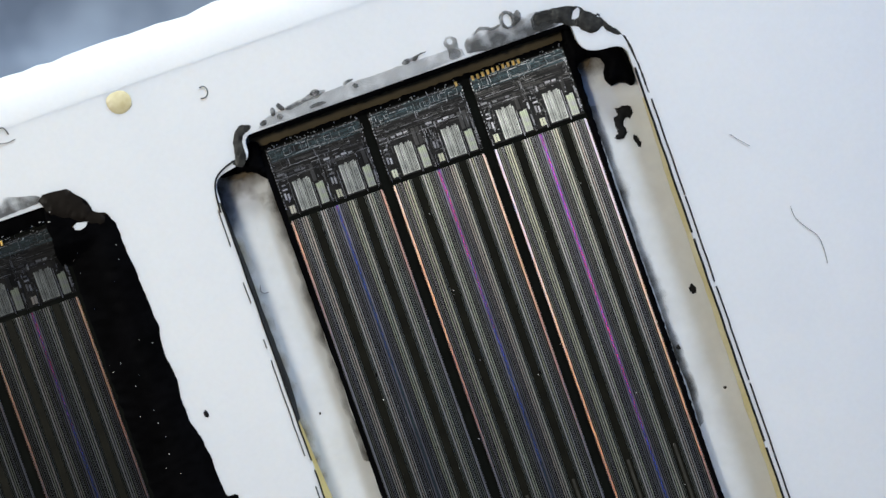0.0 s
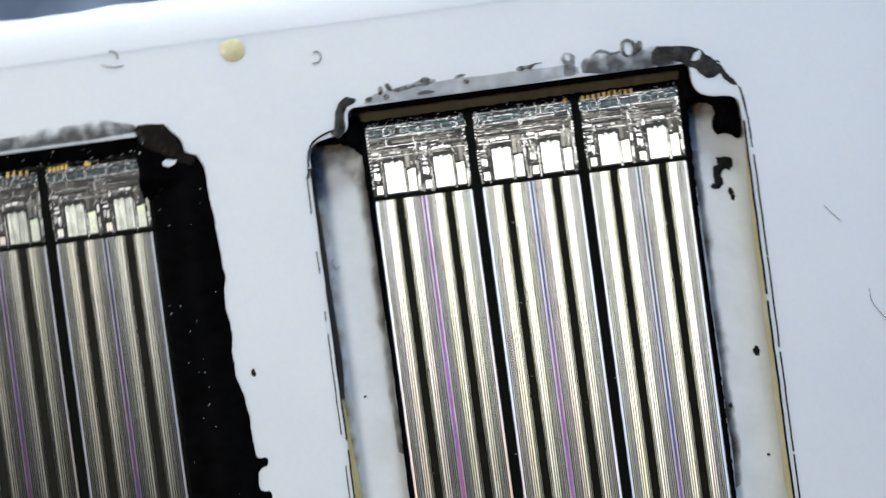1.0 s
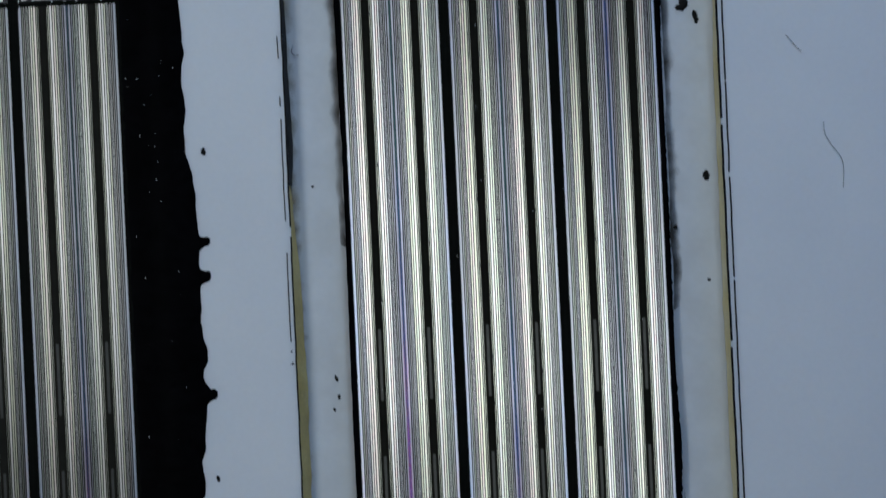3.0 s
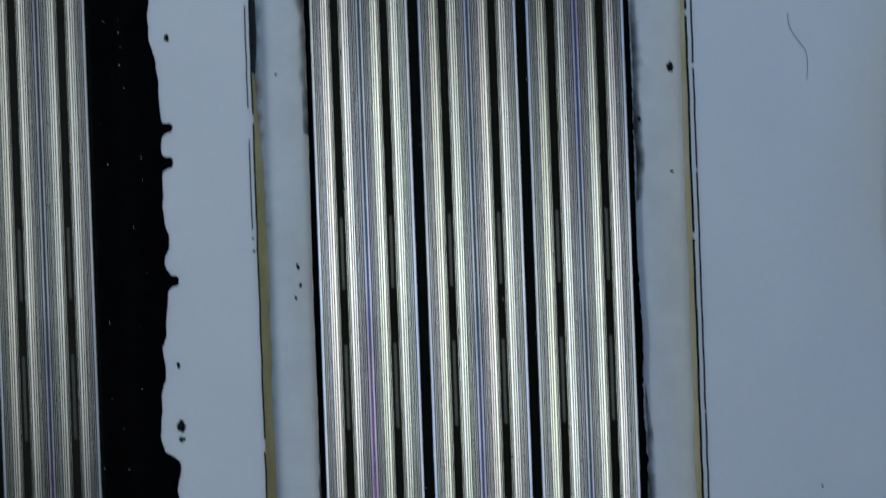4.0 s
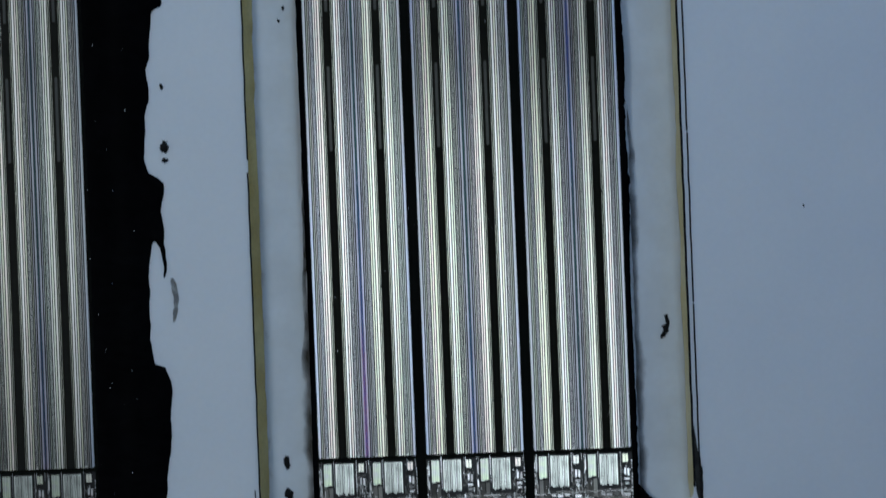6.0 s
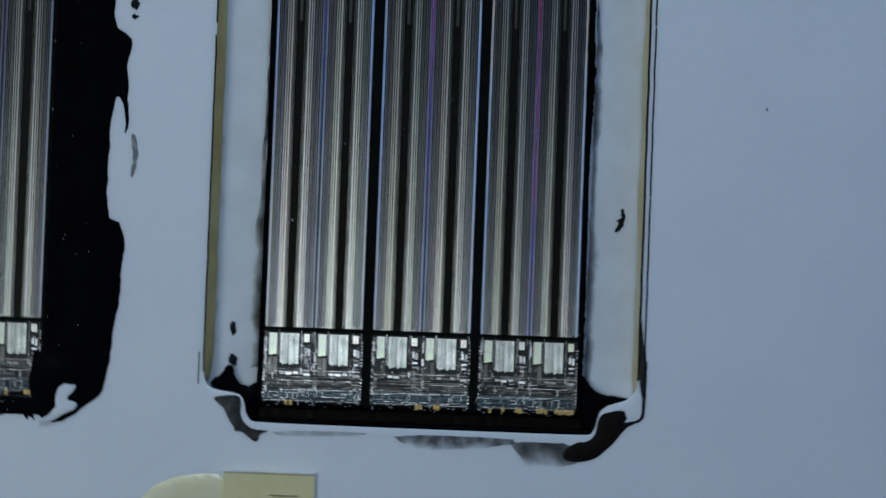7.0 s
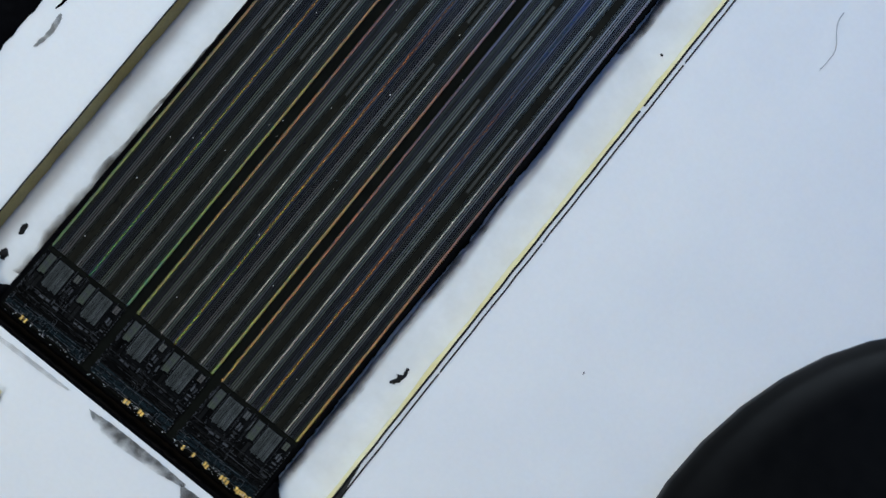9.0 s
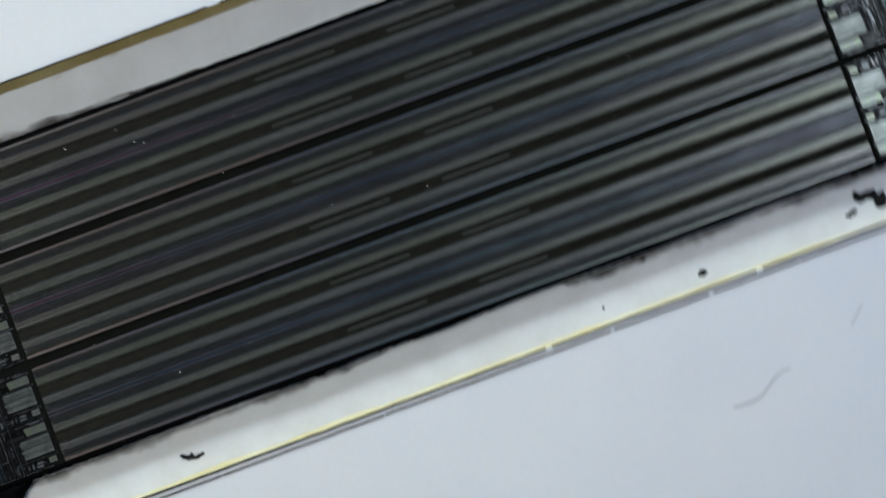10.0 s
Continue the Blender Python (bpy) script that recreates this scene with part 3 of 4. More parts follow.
def plate_big():
    """A capacitor plate: a comb of stripes of uneven width and length, joined at its foot."""
    r, x, teeth_x = random.Random(4), 0.40, []
    while x < 0.93:
        w = min(r.choice((0.03, 0.05, 0.065, 0.08)), 0.97 - x)
        teeth_x.append((x, x + w, 1.08 + r.choice((0, 0.03, 0.06))))
        x += w + r.choice((0.014, 0.018, 0.024))
    outline = [(teeth_x[0][0], 0.15), (teeth_x[-1][1], 0.15)]
    for k, (x0, x1, y1) in enumerate(reversed(teeth_x)):
        if k:
            outline += [(x1, 0.19)]
        outline += [(x1, y1), (x0, y1)]
        if k < len(teeth_x) - 1:
            outline += [(x0, 0.19)]
    return lid(outline, [], 0.002, -0.03, PLATE_M, "capacitor")


def ridge_pair(x0, x1, y0, y1):
    """A small plate with a groove down its middle."""
    m = x0 + (x1 - x0) * 0.56
    sec = [(x0, -0.03), (x0, 0.001), (m, 0.001), (m + 0.004, -0.02), (m + 0.018, -0.02), (m + 0.022, -0.003), (x1, -0.003), (x1, -0.03)]
    n = len(sec)
    verts = [(x, y0, z) for x, z in sec] + [(x, y1 + 0.03 * (x > m), z) for x, z in sec]
    return verts, [(a + 1, a, a + n, a + n + 1) for a in range(n - 1)]


def beads(seed):
    """Tiny bright lumps along the outer edge of a chip end."""
    r, verts, faces = random.Random(seed + 50), [], []
    for _ in range(44):
        x, y, z, s = r.uniform(0.03, 3.07), r.choice((r.uniform(2.28, 2.46), r.uniform(2.32, 2.40), r.uniform(2.2, 2.3))), r.uniform(0.05, 0.09), r.uniform(0.010, 0.025)
        k = len(verts)
        verts += [(x + s, y, z), (x - s, y, z), (x, y + s, z), (x, y - s, z), (x, y, z + s), (x, y, z - s)]
        faces += [(k, k + 2, k + 4), (k + 2, k + 1, k + 4), (k + 1, k + 3, k + 4), (k + 3, k, k + 4), (k + 2, k, k + 5), (k + 1, k + 2, k + 5), (k + 3, k + 1, k + 5), (k, k + 3, k + 5)]
    return verts, faces


def chip_end(die, at, turn, seed, gold, dx):
    sub = (at[0] + dx, at[1], at[2])
    under("circuit_field", shared(("circuit_field",), lambda: boxes([(0.0, 3.1, 0.10, 2.31, -0.0335, -0.029)]), FIELD), die, sub, turn, "dark grey circuit field")
    under("wiring", shared(("wiring", seed % 3), lambda: circuit(seed % 3 + 11, 0), WIRE), die, sub, turn, "fine brownish metal wiring", "stuff")
    under("bright_wiring", shared(("bright_wiring", seed % 3), lambda: circuit(seed % 3 + 11, 1), GLINT), die, sub, turn, "fine bright metal wiring", "stuff")
    under("bus_wiring", shared(("bus_wiring", seed % 3), lambda: circuit(seed % 3 + 31, 2), WIRE_B), die, sub, turn, "dark blue bus wiring", "stuff")
    flip = -1 if turn else 1
    plate_mesh = SHARED.setdefault(("capacitor",), None) or plate_big()
    SHARED[("capacitor",)] = plate_mesh
    for half in (0, HALF):
        at_h = (sub[0] + flip * (half + 0.06), sub[1], sub[2])
        under("capacitor", plate_mesh, die, at_h, turn, "striped bright capacitor plate")
        under("capacitor", shared(("small_capacitor",), lambda: ridge_pair(1.08, 1.33, 0.15, 0.82), PLATE_G), die,
              at_h, turn, "small greenish capacitor plate")
        under("contact", shared(("contact",), lambda: boxes([(0.07, 0.145, 0.16, 0.41, -0.03, 0.003), (0.16, 0.235, 0.16, 0.41, -0.03, 0.003)]), BRIGHT), die, at_h, turn)
    under("solder_beads", shared(("solder_beads", seed % 3), lambda: beads(seed % 3), SILVER), die, sub, turn, "tiny bright solder beads", "stuff")
    for gx in gold:
        me = shared(("bond_pad",), lambda: ridge(0.085, 0.15, -0.02, 0.06), GOLD)
        under("bond_pad", me, die, (sub[0] + flip * gx, sub[1] + flip * (2.33 + 0.02 * math.sin(gx * 40)), 0), turn, "gold bond pad")


def make_chip(dx, blaze, clean, label, top_gold, low_gold):
    """Three dies on a substrate, with their lines blazed by some slope; a lower clean value darkens their metal and
    colours.
    """
    chip = thing("printhead_chip", label, "chip", group="printhead chips")
    under("substrate", shared(("substrate",), lambda: boxes([(-5.08, 5.08, -15.98, 15.98, FLOOR, -0.05)]), SILICON), chip, (dx, 0, 0), label="black silicon substrate")
    for d, (x0, x1) in enumerate(DIE_X):
        mid = (x0 + x1) / 2
        die = under("die", shared(("die",), lambda: boxes([(-1.58, 1.58, -15.9, 15.9, -0.06, -0.034)]), SILICON), chip, (mid + dx, 0, 0), label="long striped dark die")
        for h in (-HALF / 2, HALF / 2):
            under("slot", shared(("slot",), lambda: boxes([(-0.112, 0.112, -13.5, 13.5, -0.05, -0.0335)]), TRENCH), die, (h, 0, 0), label="dark ink slot")
            for f0, f1 in ((0.6, 2.85), (-3.8, -1.15)):
                under("filter_bar", shared(("filter_bar", f0), lambda: boxes([(-0.045, 0.045, f0, f1, -0.034, -0.026)]), FILTER), die, (h, 0, 0))
            for side in (-1, 1):
                for off, w, z, m in LINES:
                    outmost = off > 0.68 and side * h > 0
                    mm_ = EDGE if outmost else LIP if off == 0.256 and side > 0 else LAVENDER if off > 0.6 and side * h < 0 else m
                    me = shared(("metal_bar", off, mm_.name), lambda: ridge(w, 27.0, -0.04, z), mm_)
                    under("metal_bar", me, die, (h + side * off, 0, 0))
                under("nozzle_row", shared(("nozzle_row",), pits, PIT), die, (h + side * 0.488, 0, -0.008), label="row of tiny dark nozzle pits", kind="stuff")
                if side * h > 0:
                    under("edge_teeth", shared(("edge_teeth",), teeth, EDGE), die, (h + side * 0.742, 0, 0), label="fine toothed metal edge", kind="stuff")
        under("centre_bar", shared(("centre_bar",), lambda: ridge(0.060, 27.0, -0.04, -0.012), CENTRE), die, (0, 0, 0), label="narrow teal oxide bar")
        chip_end(die, (-1.55, 13.55, 0), 0, d, top_gold[d], 0)
        chip_end(die, (1.55, -13.55, 0), 180, d + 1, low_gold[d], 0)
        for ob in die.children:
            sign = 1 if ob.matrix_basis[0][0] > 0 else -1
            ob.color = (0.5 + sign * (blaze + 0.013 + 0.014 * (d - 1)), 0.5 + sign * (blaze + 0.036 * (d - 1)), clean, 0.5 + sign * BLAZE)
    return chip


def run(a, b, step=0.17):
    return [a + step * k for k in range(int((b - a) / step) + 1)]


make_chip(0.0, 0.0, 1.0, "long dark printhead chip with three striped dies, clean pocket", [[], [2.95], run(0.12, 1.75)],
          [[2.2, 2.35], [0.95, 1.05, 1.5, 1.62], run(0.1, 0.65, 0.1) + run(0.95, 1.2, 0.12) + [1.75, 1.85, 2.3, 2.7]])
make_chip(LEFT + 0.36, -0.045, 0.32, "long dark printhead chip with three striped dies, set in black epoxy", [[], [0.6, 0.75, 1.7] + run(2.2, 3.0, 0.2), run(0.15, 0.75, 0.13) + [1.3, 1.4]],
          [[1.2], [2.0], [0.3, 0.4, 1.0]])

# ---- sealant, stains and litter on the printhead ----
UPPER_RIM = [(-12.25, 15.7), (-12.0, 16.75), (-11.2, 16.72), (-10.75, 16.3), (-10.65, 15.8), (-10.14, 15.6), (-10.08, 14.2), (-9.9, 11.9), (-10.1, 11.2), (-9.92, 10.1), (-10.1, 9.0),
              (-9.76, 7.8), (-9.74, 6.15), (-9.68, 6.02), (-9.38, 6.02), (-9.34, 5.75), (-9.62, 5.66), (-9.74, 5.5), (-9.74, 5.05), (-9.62, 4.96), (-9.38, 4.92), (-9.38, 4.66),
              (-9.66, 4.56), (-9.76, 4.35), (-9.74, 3.0), (-9.55, 2.25), (-9.84, 1.7), (-9.62, 1.26), (-9.34, 1.24), (-9.32, 0.98), (-9.6, 0.88), (-9.7, 0.65)]
LOWER_RIM = [(-9.78, -0.5), (-9.93, -1.2), (-9.82, -1.9), (-10.03, -2.7), (-10.07, -4.2), (-9.5, -4.55), (-9.47, -4.9), (-9.6, -5.3), (-9.55, -5.9), (-9.5, -6.8), (-9.47, -7.3),
              (-9.62, -7.72), (-9.6, -7.2), (-9.66, -6.7), (-9.85, -6.4), (-9.98, -6.6), (-10.06, -7.6), (-10.1, -10.2), (-9.5, -10.5), (-9.52, -12.5), (-9.75, -14.3), (-9.92, -15.7),
              (-10.25, -16.05), (-11.0, -16.65), (-11.7, -16.82), (-12.3, -16.2), (-12.24, -14.0), (-12.24, 0)]
seal = thing("black_sealant", "glossy black epoxy filling the pocket round the chip", "sealant", mound(ragged(rounded(UPPER_RIM + LOWER_RIM, 1), 0.1, 0.05, 5, 2.2), TOP + 0.004, 0.03, BLACK, "sealant_side", 5, 0.02, step=(-12.2, -10.62, -0.12)))
under("sealant_end", mound(ragged([(-22.5, 16.0), (-12.1, 16.0), (-11.9, 16.68), (-17, 16.68), (-22.6, 16.68)], 0.3, 0.04, 8), -0.05, 0.10, BLACK, "sealant_end", 8, 0.05), seal)
under("sealant_end", mound(ragged([(-22.5, -16.0), (-12.1, -16.0), (-11.6, -16.8), (-17, -16.75), (-22.6, -16.7)], 0.3, 0.04, 9), 0.3, 0.05, BLACK, "sealant_end", 9, 0.04), seal)
under("sealant_edge", mound(ragged([(-24.3, 15.4), (-24.3, -15.4), (-22.4, -15.9), (-22.4, 15.9)], 0.4, 0.05, 10), 0.2, 0.1, BLACK, "sealant_edge", 10, 0.04), seal)

# lines of sealant along the main chip, and the dark fill of the narrow slots past its ends
ring = thing("chip_sealant", "black sealant edging the chip with blobs at its corners", "sealant", mound(ragged(
    [(-5.16, -15.9), (-4.99, -15.9), (-4.99, 15.9), (-5.20, 15.9), (-5.12, 8), (-5.16, 0), (-5.12, -8)], 0.25, 0.02, 1), -0.045, 0.03, BLACK, "seal_line", 1, 0.01))


def ring_part(name, outline, z, high, m, s):
    under(name, mound(ragged(rounded(outline, 1) if "blob" in name else outline, 0.06, 0.042, s, 6), z, high, m, name, s, 0.02, foot=FLOOR), ring)


ring_part("seal_line", [(4.95, -15.9), (5.10, -15.9), (5.12, -12), (5.08, -8.2), (5.18, -5.0), (5.10, -3.6), (5.16, -1.0), (5.07, 1.5), (5.10, 6), (5.07, 11), (5.2, 15.9), (4.95, 15.9)], -0.045, 0.03, BLACK, 2)
ring_part("end_fill", [(-5.40, 15.95), (5.30, 15.95), (5.32, 16.47), (-5.35, 16.47)], -0.30, 0.02, BROWN, 3)
ring_part("end_fill", [(-5.45, -15.95), (5.55, -15.95), (5.5, -16.5), (-5.4, -16.5)], -0.24, 0.02, BROWN_D, 4)
# black strip that stands for the wall's shadow along the upper slot
ring_part("end_rim", [(-5.3, 16.36), (5.3, 16.36), (5.35, 16.56), (-5.3, 16.56)], TOP - 0.1, 0.12, BLACK, 5)
ring_part("end_rim", [(-5.3, -16.44), (5.45, -16.44), (5.45, -16.60), (-5.3, -16.58)], TOP - 0.12, 0.12, BLACK, 6)
ring_part("chip_rim", [(-5.05, 15.90), (5.05, 15.90), (5.05, 16.06), (-5.05, 16.04)], -0.05, 0.06, BLACK, 7)
ring_part("chip_rim", [(-5.05, -15.9), (5.05, -15.9), (5.05, -16.06), (-5.05, -16.06)], -0.05, 0.06, BLACK, 8)
ring_part("corner_blob", [(-5.1, 14.9), (-5.0, 16.2), (-5.5, 16.3), (-5.62, 15.85), (-5.85, 15.74), (-6.3, 15.68), (-6.6, 15.60), (-6.6, 15.50), (-6.0, 15.48), (-5.5, 15.35), (-5.3, 15.1)], -0.2, 0.3, BLACK, 9)
ring_part("corner_blob", [(4.95, 14.6), (5.0, 16.45), (5.35, 16.45), (5.47, 15.85), (5.78, 15.52), (6.61, 15.50), (6.78, 15.15), (6.79, 14.1), (6.62, 13.92), (6.49, 14.08), (6.25, 14.22), (5.94, 14.16), (5.86, 14.60), (6.03, 14.87), (5.92, 15.18), (5.44, 15.28), (5.16, 15.09), (5.08, 14.6)], -0.2, 0.3, BLACK, 10)
ring_part("corner_blob", [(-5.05, -15.2), (-5.0, -16.3), (-5.5, -16.4), (-5.62, -15.62), (-6.5, -15.52), (-6.68, -15.3), (-6.3, -15.12), (-6.12, -14.75), (-5.95, -14.75), (-5.85, -15.2), (-5.5, -15.45), (-5.3, -15.35)], -0.2, 0.26, BLACK, 11)
ring_part("corner_blob", [(5.03, -14.6), (5.0, -16.4), (5.55, -16.4), (5.68, -15.62), (6.65, -15.48), (6.55, -15.32), (5.9, -15.3), (5.45, -15.15), (5.25, -14.8)], -0.2, 0.26, BLACK, 12)

# drips on the body's face round the main pocket
def drip(outline, gaps, m, lab):
    thing("sealant_drip", lab, "sealant", mound(ragged(rounded(outline, 1), 0.04, 0.022, len(lab), 9), TOP + 0.004, 0.03, m, "drip", 3, 0.008, 0.1,
                                                holes=[ragged(g, 0.04, 0.015, 3, 6) for g in gaps]), group="sealant drips")


drip([(-5.1, 16.74), (-5.34, 16.88), (-5.55, 16.86), (-5.77, 16.6), (-5.87, 16.25), (-5.91, 15.98), (-6.09, 15.84), (-5.96, 15.69), (-5.79, 15.6), (-5.64, 15.77), (-5.55, 15.96), (-5.58, 16.31), (-5.45, 16.57), (-5.25, 16.63)], [], TAR, "black sealant drip curling from a pocket corner")
drip([(4.32, 17.12), (4.86, 17.13), (5.7, 16.98), (6.0, 16.64), (6.32, 16.4), (6.43, 16.21), (6.55, 15.99), (6.75, 15.76), (6.86, 15.38), (6.95, 14.66), (6.98, 13.6), (7.03, 13.6), (7.02, 14.4), (6.95, 15.29), (6.85, 15.62), (6.62, 15.65), (6.37, 15.9), (6.31, 16.08), (6.1, 15.95), (5.84, 15.97), (5.64, 16.18), (5.6, 16.31), (5.30, 16.40), (5.1, 16.62), (4.29, 16.68)], [[(5.78, 16.88), (5.80, 16.76), (5.70, 16.58), (5.56, 16.55), (5.46, 16.58), (5.58, 16.80)], [(6.27, 16.51), (6.34, 16.43), (6.31, 16.36), (6.23, 16.41)]], TAR, "black sealant drip spread from a pocket corner")
drip([(-6.46, -15.78), (-6.09, -15.73), (-5.65, -15.71), (-5.6, -15.97), (-5.62, -16.33), (-5.45, -16.63), (-5.16, -16.79), (-4.63, -16.77), (-5.01, -16.93), (-4.99, -17.11), (-5.15, -17.15), (-5.38, -16.98), (-5.55, -16.86), (-5.78, -16.84), (-5.78, -16.73), (-5.97, -16.52), (-6.11, -16.17), (-6.29, -16.0), (-6.44, -15.92)], [], TAR, "ragged black sealant drip at a pocket corner")
drip([(5.68, -15.91), (6.09, -15.77), (6.45, -15.75), (6.49, -15.88), (6.54, -16.0), (6.42, -16.14), (6.9, -16.04), (6.98, -15.86), (6.99, -15.5), (7.0, -15.06), (7.01, -14.17), (7.12, -14.16), (7.1, -15.23), (7.09, -15.76), (7.04, -16.05), (6.73, -16.17), (6.47, -16.32), (6.21, -16.69), (5.87, -17.05), (5.53, -17.33), (5.0, -17.44), (4.6, -17.4), (4.5, -17.1), (4.97, -16.8), (5.33, -16.77), (5.55, -16.54), (5.6, -16.18)], [], BROWN_D, "brown-black sealant pool at a pocket corner")
drip([(6.86, -12.6), (6.95, -13.5), (7.08, -14.0), (7.12, -15.3), (7.02, -15.4), (6.92, -15.2), (6.86, -14.5)], [], TAR, "long black sealant drip beside the pocket edge")
lump = mound(ragged([(-12.0, 16.2), (-12.17, 16.72), (-11.98, 16.89), (-11.19, 16.81), (-11.03, 16.57), (-10.83, 16.28), (-10.70, 15.9), (-10.55, 15.78), (-10.3, 15.7), (-10.5, 15.3), (-11.3, 15.75)], 0.06, 0.03, 6, 5),
             TOP + 0.02, 0.06, BROWN_D, "drip", 5, 0.015, 0.2)
thing("sealant_drip", "lumpy brown-black sealant on the filled pocket's corner", "sealant", lump, group="sealant drips")
for outline, z, lab in (
        ([(-11.41, 15.63), (-11.27, 15.71), (-10.95, 15.63), (-11.01, 15.51), (-11.2, 15.44), (-11.37, 15.49)], TOP + 0.12, "bare grey-white spot in the black epoxy"),
        ([(-11.33, -15.66), (-11.16, -15.56), (-10.8, -15.59), (-10.89, -15.78), (-11.06, -15.95), (-11.05, -16.06), (-10.78, -16.12), (-10.76, -16.22), (-10.86, -16.37),
          (-11.21, -16.54), (-11.47, -16.73), (-11.73, -16.79), (-11.95, -16.73), (-11.65, -16.56), (-11.43, -16.29), (-11.43, -15.93)], TOP + 0.05, "bare white ceramic patch free of epoxy")):
    thing("bare_patch", lab, "patch", mound(ragged(outline, 0.05, 0.02, 4, 5), z, 0.02, WHITE, "bare_patch", 2, 0.004, 0.08), group="bare patches")


def smear(outline, m, lab, lift=0.012, hole=()):
    loop = ragged(rounded(outline, 1), 0.05, 0.025, len(lab) + 2, 6)
    thing("smear", lab, "stain", lid(loop, [ragged(rounded(g, 1), 0.05, 0.01, 3, 5) for g in hole], TOP + lift, TOP + lift - 0.006, m, "smear"), group="smears")


OVAL = [(3.41, 17.27), (3.47, 17.42), (3.61, 17.42), (3.69, 17.23), (3.63, 17.03), (3.5, 17.01), (3.42, 17.11)]
RING = [(1.53, 17.26), (1.63, 17.29), (1.72, 17.18), (1.66, 17.08), (1.55, 17.11)]
smear([(2.0, 16.525), (2.02, 17.04), (2.38, 17.18), (2.57, 17.30), (2.81, 17.26), (2.99, 17.13), (3.30, 17.21), (3.34, 17.46), (3.55, 17.53), (3.74, 17.44), (3.78, 17.31), (3.89, 17.44),
       (4.06, 17.27), (4.39, 17.17), (4.9, 17.12), (4.9, 16.525)], SMEAR, "grey sooty smear with a bare oval beside the slot", hole=[OVAL])
smear([(4.2, 16.525), (4.25, 17.16), (5.0, 17.12), (5.1, 16.7), (5.0, 16.525)], TIDE, "dark sooty smear running to the corner drip", 0.02)
smear([(2.36, 17.10), (2.57, 17.31), (2.82, 17.28), (3.0, 17.14), (3.32, 17.20), (3.30, 17.12), (2.98, 17.06), (2.75, 17.18), (2.58, 17.20)], FILMY, "dark dried rim of the grey smear", 0.02)
smear([(3.30, 17.10), (3.32, 17.46), (3.54, 17.55), (3.72, 17.46), (3.78, 17.33), (3.90, 17.46), (4.02, 17.38), (4.0, 17.12), (3.78, 17.0), (3.60, 16.93), (3.40, 16.98)], TIDE,
      "dark dried ring round a bare oval", 0.026, hole=[OVAL])
smear([(1.38, 17.16), (1.5, 17.34), (1.71, 17.34), (1.88, 17.2), (1.81, 17.05), (1.84, 16.60), (1.43, 16.60), (1.49, 16.97)], FILMY, "dark dried knob with a bare middle", hole=[RING])
smear([(-4.95, 16.525), (1.95, 16.525), (1.9, 16.95), (0.4, 16.98), (-1.4, 16.98), (-2.6, 17.0), (-4.0, 16.93), (-4.8, 16.8)], HAZE, "faint grey smear beside the pocket slot")
for outline, m, lab in (
        ([(-4.41, 16.80), (-4.42, 17.01), (-4.33, 17.09), (-4.24, 17.0), (-4.30, 16.80)], TIDE, "small dark dried drop with a tail"),
        ([(-4.18, 17.1), (-4.1, 17.17), (-4.01, 17.07), (-3.96, 16.88), (-4.07, 16.86), (-4.15, 16.98)], TIDE, "small dark leaning dried drop"),
        ([(-4.27, 16.77), (-4.17, 16.83), (-4.02, 16.73), (-4.15, 16.64), (-4.26, 16.67)], FILMY, "small grey dried blot beside the slot"),
        ([(-4.85, 16.74), (-4.72, 16.80), (-4.60, 16.74), (-4.66, 16.62), (-4.82, 16.62)], TIDE, "small dark blot near the pocket corner"),
        ([(-3.98, 16.94), (-3.28, 17.03), (-3.06, 17.12), (-2.76, 17.10), (-2.54, 17.06), (-2.61, 16.98), (-2.83, 16.9), (-3.1, 16.91), (-3.47, 16.86), (-3.9, 16.81)], FILMY, "long grey dried streak beside the slot"),
        ([(-3.06, 17.08), (-2.98, 17.18), (-2.85, 17.19), (-2.74, 17.08), (-2.80, 16.96), (-2.98, 16.96)], TIDE, "dark clot on the dried streak"),
        ([(-3.23, 16.73), (-2.98, 16.77), (-2.62, 16.71), (-2.68, 16.62), (-3.17, 16.64)], FILMY, "small grey patch beside the slot"),
        ([(-2.02, 17.02), (-1.87, 17.13), (-1.58, 17.09), (-1.75, 17.03), (-1.88, 16.95)], TIDE, "short dark hooked dried dash"),
        ([(-1.72, 16.92), (-1.56, 16.95), (-1.50, 16.80), (-1.66, 16.76)], FILMY, "faint grey dot under the dried dash"),
        ([(-0.06, 17.06), (0.12, 17.13), (0.39, 17.09), (0.55, 17.16), (0.88, 17.14), (0.55, 17.09), (0.42, 16.95), (0.30, 17.02), (0.18, 16.95), (0.05, 16.96)], TIDE, "broken dark dried dash with a thin tail")):
    smear(outline, m, lab, 0.02)
smear([(-9.42, -7.62), (-9.26, -7.60), (-9.15, -8.11), (-9.18, -8.64), (-9.33, -9.05), (-9.38, -8.9), (-9.29, -8.37)], FILMY, "grey crescent of dried sealant beside the epoxy")
smear([(-18.0, 16.64), (-12.13, 16.60), (-12.05, 16.9), (-12.6, 17.02), (-13.03, 17.18), (-13.5, 17.25), (-13.65, 17.12), (-14.54, 17.15), (-15.5, 17.16), (-15.9, 16.98), (-18, 17.1)], SMEAR, "grey sooty smear beside the filled pocket")
smear([(2.85, -16.84), (5.1, -16.85), (5.2, -17.42), (4.4, -17.6), (3.75, -17.55), (3.45, -17.62), (3.28, -17.35), (3.12, -17.2), (2.95, -16.98)], DRAG, "grey translucent smear beside the pocket slot")
